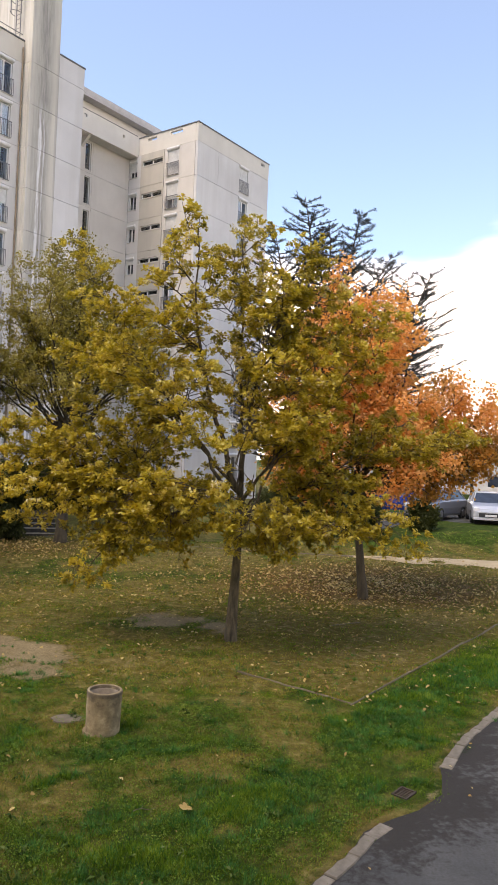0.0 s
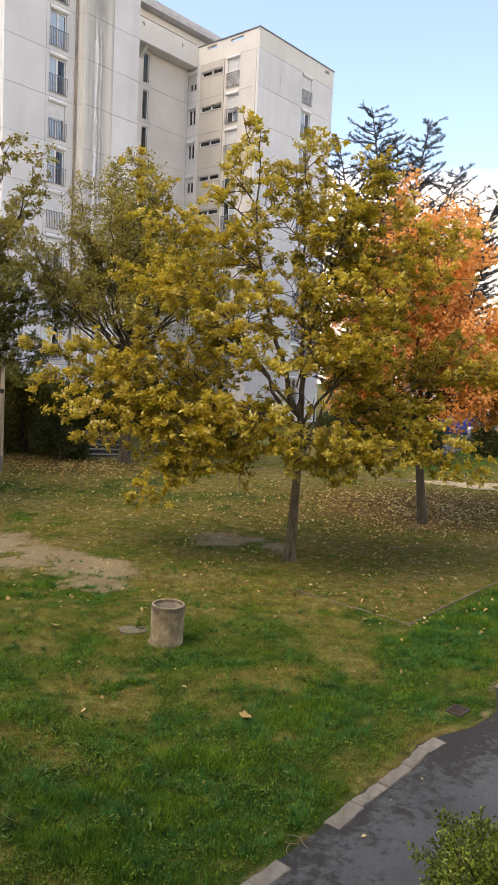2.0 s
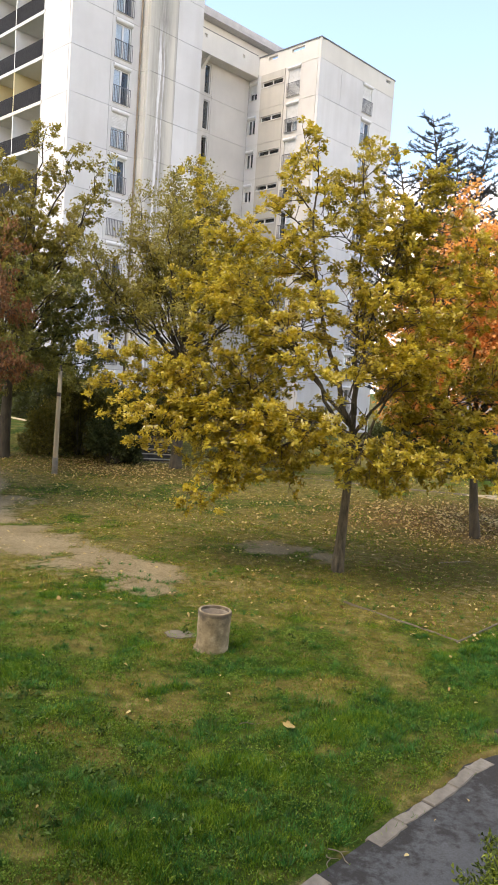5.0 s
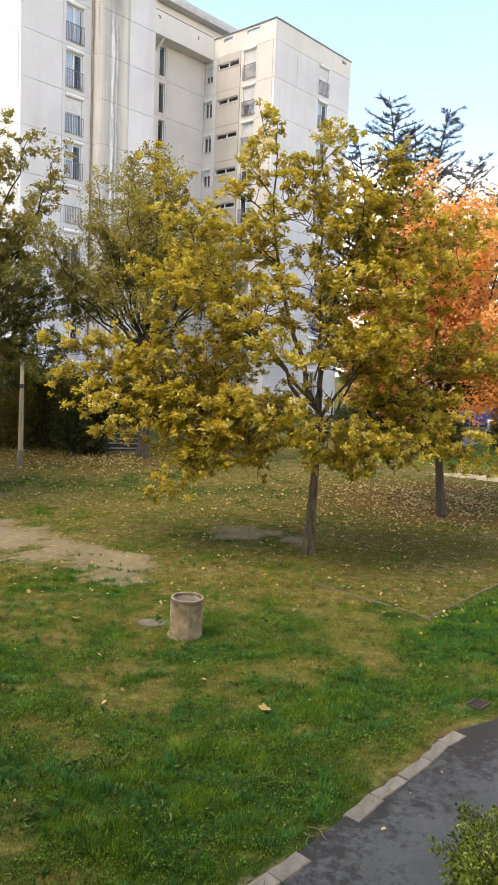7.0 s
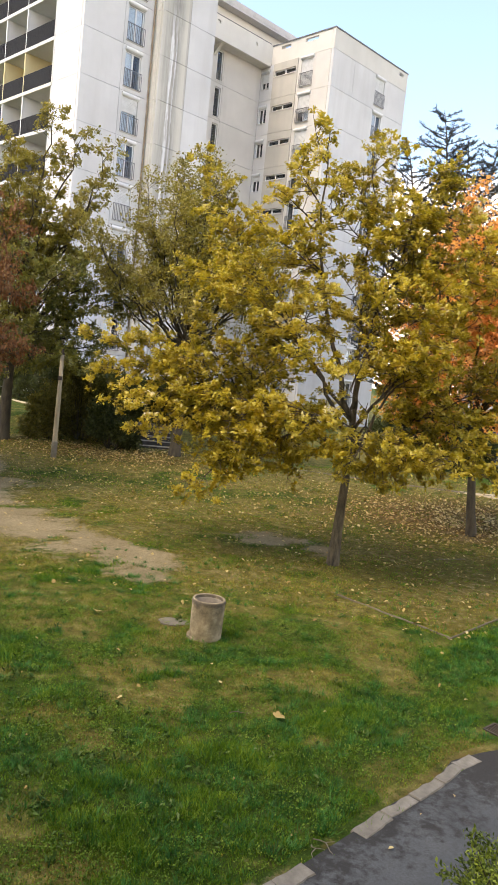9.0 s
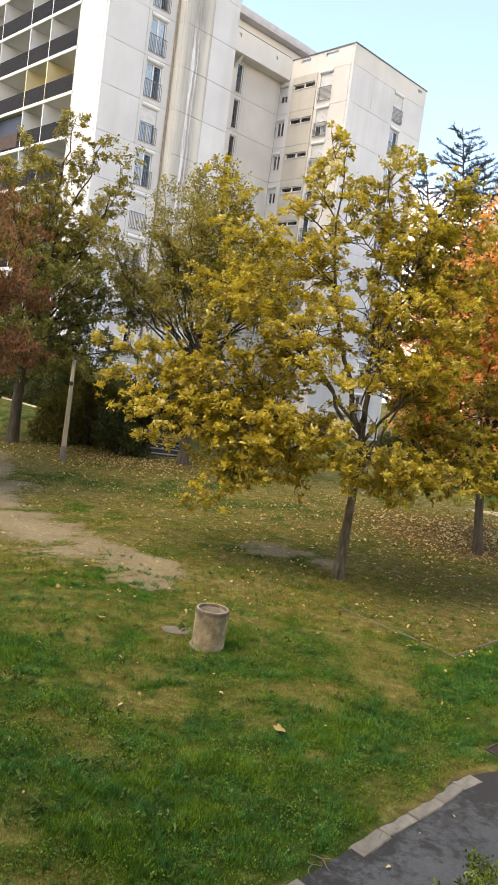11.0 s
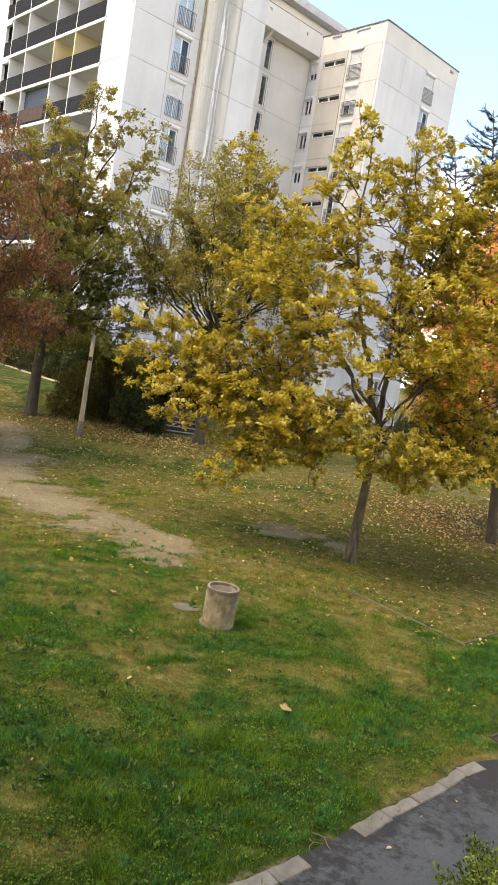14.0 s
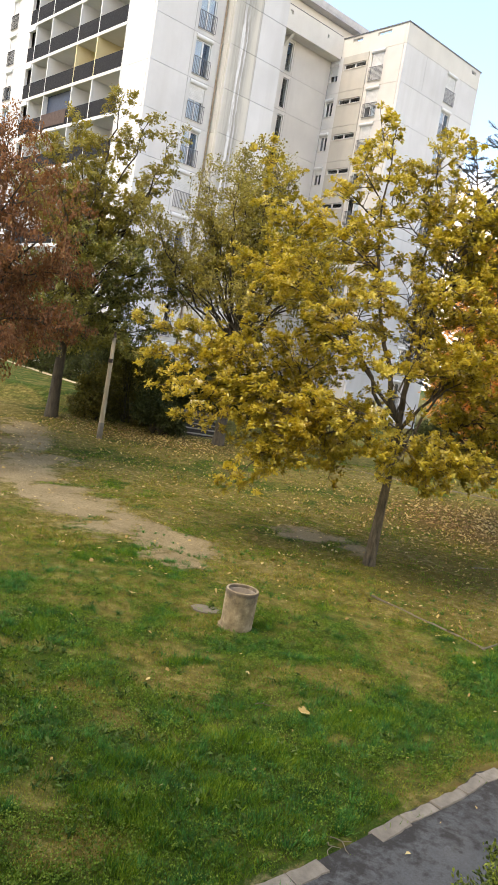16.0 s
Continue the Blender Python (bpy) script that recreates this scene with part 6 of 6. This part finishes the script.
# ---- grass, weeds and fallen leaves ----
def scatter_grass():
    g = np.random.default_rng(21)

    def blades(n, x0, x1, y0, y1, h0, h1, w, tall, dry=False):
        x, y = g.uniform(x0, x1, n), y0 + (y1 - y0) * g.random(n) ** 1.25
        soil, lush, litter, pit_olive = cover(x, y)
        gap, side = line_gap(x, y, KERB_LINE)
        clump = np.clip(0.5 + 0.75 * wobble(x * 1.9, y * 1.9), 0, 1)
        tuft = np.clip(0.5 + 1.1 * wobble(x * 6.0 + 3, y * 6.0), 0, 1)
        lush = np.clip(1.0 - lush, 0.04, 0.75) if dry else np.maximum(lush, 0.5 * tuft)
        keep = g.random(n) < np.clip(lush * 1.1 + (0.0 if dry else 0.12) - soil * 0.9, 0, 1) * (0.78 + 0.22 * clump) * (1 - 0.75 * pit_olive * dry)
        keep &= (side < 0) & (gap > 0.10) & (np.hypot(x - 2.05, y - 9.04) > 0.11) & (np.hypot((x + 2.52) / 0.29, (y - 11.15) / 0.17) > 1)
        keep |= (gap < 0.14) & (g.random(n) < 0.05)
        x, y, lush, clump = x[keep], y[keep], lush[keep], clump[keep]
        n = len(x)
        z = ground_z(x, y) + bumps(x, y) - 0.012
        h = g.uniform(h0, h1, n) * (0.6 + 0.7 * lush * clump) * (1 + tall * ease((clump - 0.6) / 0.3) * ease((lush - 0.5) / 0.3))
        a = g.uniform(0, 6.283, n)
        lx, ly = g.normal(0, 0.45, n) * h, g.normal(0, 0.45, n) * h
        dx, dy = np.cos(a) * w, np.sin(a) * w
        return np.stack([np.stack([x - dx, y - dy, z], 1), np.stack([x + dx, y + dy, z], 1), np.stack([x + lx, y + ly, z + h], 1)], 1)

    v = np.concatenate([blades(540000, -7.4, 4.6, 4.2, 12.5, 0.022, 0.060, 0.0046, 0.5).reshape(-1, 3), blades(200000, -9.0, 9.0, 12.5, 20.0, 0.03, 0.075, 0.0075, 0.3).reshape(-1, 3),
                        blades(60000, -14, 13, 20.0, 32.0, 0.04, 0.08, 0.014, 0.2).reshape(-1, 3)])
    g2 = np.random.default_rng(22)
    n, per = 14000, 26
    x, y = g2.uniform(-6.5, 6.0, n), g2.uniform(5.0, 15.4, n)
    lush = cover(x, y)[1]
    gap, side = line_gap(x, y, KERB_LINE)
    keep = (side < 0) & (gap > 0.12) & (np.hypot(x - 2.05, y - 9.04) > 0.24) & (g2.random(n) < 0.05 + 0.95 * ease((lush - 0.62) / 0.30))
    keep |= (side > 0) & (gap > 0.15) & (gap < 0.19) & (wobble(x * 1.7, y * 1.7) > 0.25)
    x, y = x[keep], y[keep]
    m = len(x)
    big = np.repeat(g2.uniform(0.6, 1.25, m), per)
    x, y, n = np.repeat(x, per), np.repeat(y, per), m * per
    a, out = g2.uniform(0, 6.283, n), g2.random(n) ** 0.7
    px, py = x + np.cos(a) * out * 0.05 * big, y + np.sin(a) * out * 0.05 * big
    h = g2.uniform(0.045, 0.10, n) * big * (1.1 - 0.35 * out)
    z, s = ground_z(px, py) + bumps(px, py) - 0.01, h * (0.25 + 0.9 * out)
    lx, ly = np.cos(a) * s + g2.normal(0, 0.015, n), np.sin(a) * s + g2.normal(0, 0.015, n)
    w = 0.0042
    tall = np.stack([np.stack([px + np.sin(a) * w, py - np.cos(a) * w, z], 1), np.stack([px - np.sin(a) * w, py + np.cos(a) * w, z], 1), np.stack([px + lx, py + ly, z + h], 1)], 1)
    tagged(new("grass_tufts", bulk("grass_tufts", tall.reshape(-1, 3), 3, BLADE_LUSH)), "longer dark green tufts in the lawn", "grass", kind="stuff")
    o = new("grass", bulk("grass", v, 3, BLADE))
    tagged(o, "short green lawn grass with lush tufts", "grass", kind="stuff")
    v = np.concatenate([blades(390000, -7.4, 4.6, 4.2, 12.5, 0.020, 0.048, 0.0042, 0.0, True).reshape(-1, 3), blades(260000, -9.0, 9.0, 12.5, 20.0, 0.025, 0.055, 0.0065, 0.0, True).reshape(-1, 3),
                        blades(90000, -15, 11, 20.0, 30.0, 0.03, 0.06, 0.012, 0.0, True).reshape(-1, 3)])
    tagged(new("dry_grass", bulk("dry_grass", v, 3, DRY_BLADE)), "dry straw-coloured grass between the green", "grass", kind="stuff")


scatter_grass()


def scatter_weeds():
    """Low broad-leaved rosettes in the grass."""
    g = np.random.default_rng(23)
    n = 1500
    x, y = g.uniform(-5.5, 3.0, n), g.uniform(4.9, 11.5, n)
    gap, side = line_gap(x, y, KERB_LINE)
    spot = np.exp(-((x + 2.6) ** 2 + (y - 6.5) ** 2) / 1.6) + 0.8 * np.exp(-((x + 5.0) ** 2 + (y - 8.0) ** 2) / 3.0)
    keep = (side < 0) & (gap > 0.3) & (g.random(n) < spot + 0.10) & (cover(x, y)[1] > 0.35)
    x, y = x[keep], y[keep]
    c = np.stack([x, y, ground_z(x, y) + bumps(x, y) + 0.02], 1)
    v = kites(c, np.tile((0, 0, 0.35), (len(c), 1)), 0.070, g, 0.028, 11, 0.0, 0.36)
    tagged(new("weeds", bulk("weeds", v, 4, WEED)), "low broad-leaved weeds in the lawn", "weeds", kind="stuff")


scatter_weeds()


def scatter_clover():
    """Small round leaves that fill the short grass near the footpath."""
    g = np.random.default_rng(24)
    n = 52000
    x, y = g.uniform(-5.2, 2.6, n), 4.3 + 7.6 * g.random(n) ** 1.4
    gap, side = line_gap(x, y, KERB_LINE)
    soil, lush, litter, pit_olive = cover(x, y)
    thick = np.clip(0.5 + 1.2 * wobble(x * 1.4 + 60, y * 1.4), 0, 1)
    keep = (side < 0) & (gap > 0.12) & (g.random(n) < thick * np.clip(lush + 0.15, 0, 1) * (1 - 0.7 * ease((lush - 0.7) / 0.2)) * (1 - soil)) & (np.hypot(x - 2.05, y - 9.04) > 0.2) & (np.hypot(x + 1.9, y - 10.66) > 0.3)
    x, y = x[keep], y[keep]
    c = np.stack([x, y, ground_z(x, y) + bumps(x, y) + g.uniform(0.015, 0.04, len(x))], 1)
    v = kites(c, np.tile((0, 0, 0.1), (len(c), 1)), 0.021, g, 0.018, 6, 0.0, 0.75)
    tagged(new("clover", bulk("clover", v, 4, CLOVER)), "patches of small bright green clover leaves", "clover", kind="stuff")


scatter_clover()


def scatter_leaves():
    g = np.random.default_rng(25)
    x = np.concatenate([g.uniform(-14, 11, 16000), g.normal(3.9, 2.6, 4600), g.normal(-0.5, 3.5, 1500), g.normal(-9.5, 3.0, 2600)])
    y = np.concatenate([g.uniform(12, 30, 16000), g.normal(23.3, 1.7, 4600), g.normal(17.5, 2.5, 1500), g.normal(26.8, 1.2, 2600)])
    near_x, near_y = g.uniform(-5, 3.5, 90), g.uniform(6, 13, 90)
    soil, lush, litter, pit_olive = cover(x, y)
    keep = g.random(len(x)) < np.clip(litter * 0.9 + 0.16, 0, 1)
    x, y = np.concatenate([x[keep], near_x]), np.concatenate([y[keep], near_y])
    gap, side = line_gap(x, y, KERB_LINE)
    ok = (side < 0) | (gap < 0.4)
    x, y = x[ok], y[ok]
    n = len(x)
    z = ground_z(x, y) + bumps(x, y) + g.uniform(0.02, 0.05, n)
    a, s = g.uniform(0, 6.283, n), g.uniform(0.018, 0.045, n) * np.where(y < 12, 0.75, np.where(y > 18, 1.2, 1.0))
    d = np.stack([np.cos(a), np.sin(a), g.normal(0, 0.35, n)], 1)
    q = np.stack([-np.sin(a), np.cos(a), g.normal(0, 0.35, n)], 1)
    c = np.stack([x, y, z], 1)
    s = s[:, None]
    a, b = g.uniform(0.35, 0.75, (n, 1)), g.uniform(0.35, 0.75, (n, 1))
    curl = np.array((0, 0, 0.010))
    v = np.stack([c - d * s, c - d * s * 0.3 + q * s * a + curl, c + d * s * 0.5 + q * s * b + curl, c + d * s, c + d * s * 0.4 - q * s * a + curl, c - d * s * 0.4 - q * s * b + curl], 1)
    tagged(new("leaf_litter", bulk("leaf_litter", v, 6, FALLEN)), "scattered dry tan and yellow fallen leaves", "leaves", kind="stuff")


scatter_leaves()


def big_leaf(x, y, a, s, label):
    """One large dry leaf with five lobes, curled up at the edge."""
    n, v = 20, [(0, 0, 0.01)]
    for k in range(n):
        w = 2 * math.pi * k / n
        q = s * (0.62 + 0.38 * abs(math.cos(2.5 * w)))
        v.append((q * math.cos(w), q * math.sin(w), 0.01 + 0.35 * q * abs(math.sin(w))))
    o = solo("fallen_leaf", Shape().add(v, [(0, k + 1, (k + 1) % n + 1) for k in range(n)]), FALLEN, label, "leaf", "large fallen leaves")
    o.matrix_world = pose(x, y, float(ground_z(x, y) + bumps(x, y)) + 0.05, 8, 10, a)


def fallen_twig(x, y, a, ln):
    q = random.Random(int(x * 100))
    p = [(ln * (i / 5 - 0.5), q.gauss(0, 0.012) + 0.03 * math.sin(i), 0.02 + q.uniform(0, 0.015)) for i in range(6)]
    s = Shape().tube(p, [0.006, 0.0055, 0.005, 0.0045, 0.004, 0.003], 5)
    s.tube([p[2], (p[2][0] + ln * 0.2, p[2][1] + 0.07, 0.03)], [0.004, 0.002], 4)
    o = solo("fallen_twig", s, SLAB, "thin dry twig lying by the kerb", "twig", "fallen twigs")
    o.matrix_world = pose(x, y, float(ground_z(x, y) + bumps(x, y)) + 0.005, 0, 0, a)


fallen_twig(0.12, 6.12, -35, 0.24)
fallen_twig(0.02, 6.02, -60, 0.16)
fallen_twig(-1.0, 8.35, 30, 0.26)
big_leaf(-0.54, 8.36, 40, 0.085, "large dry tan leaf lying on the grass")
big_leaf(-3.72, 10.9, 110, 0.075, "large pale leaf lying on the worn grass")
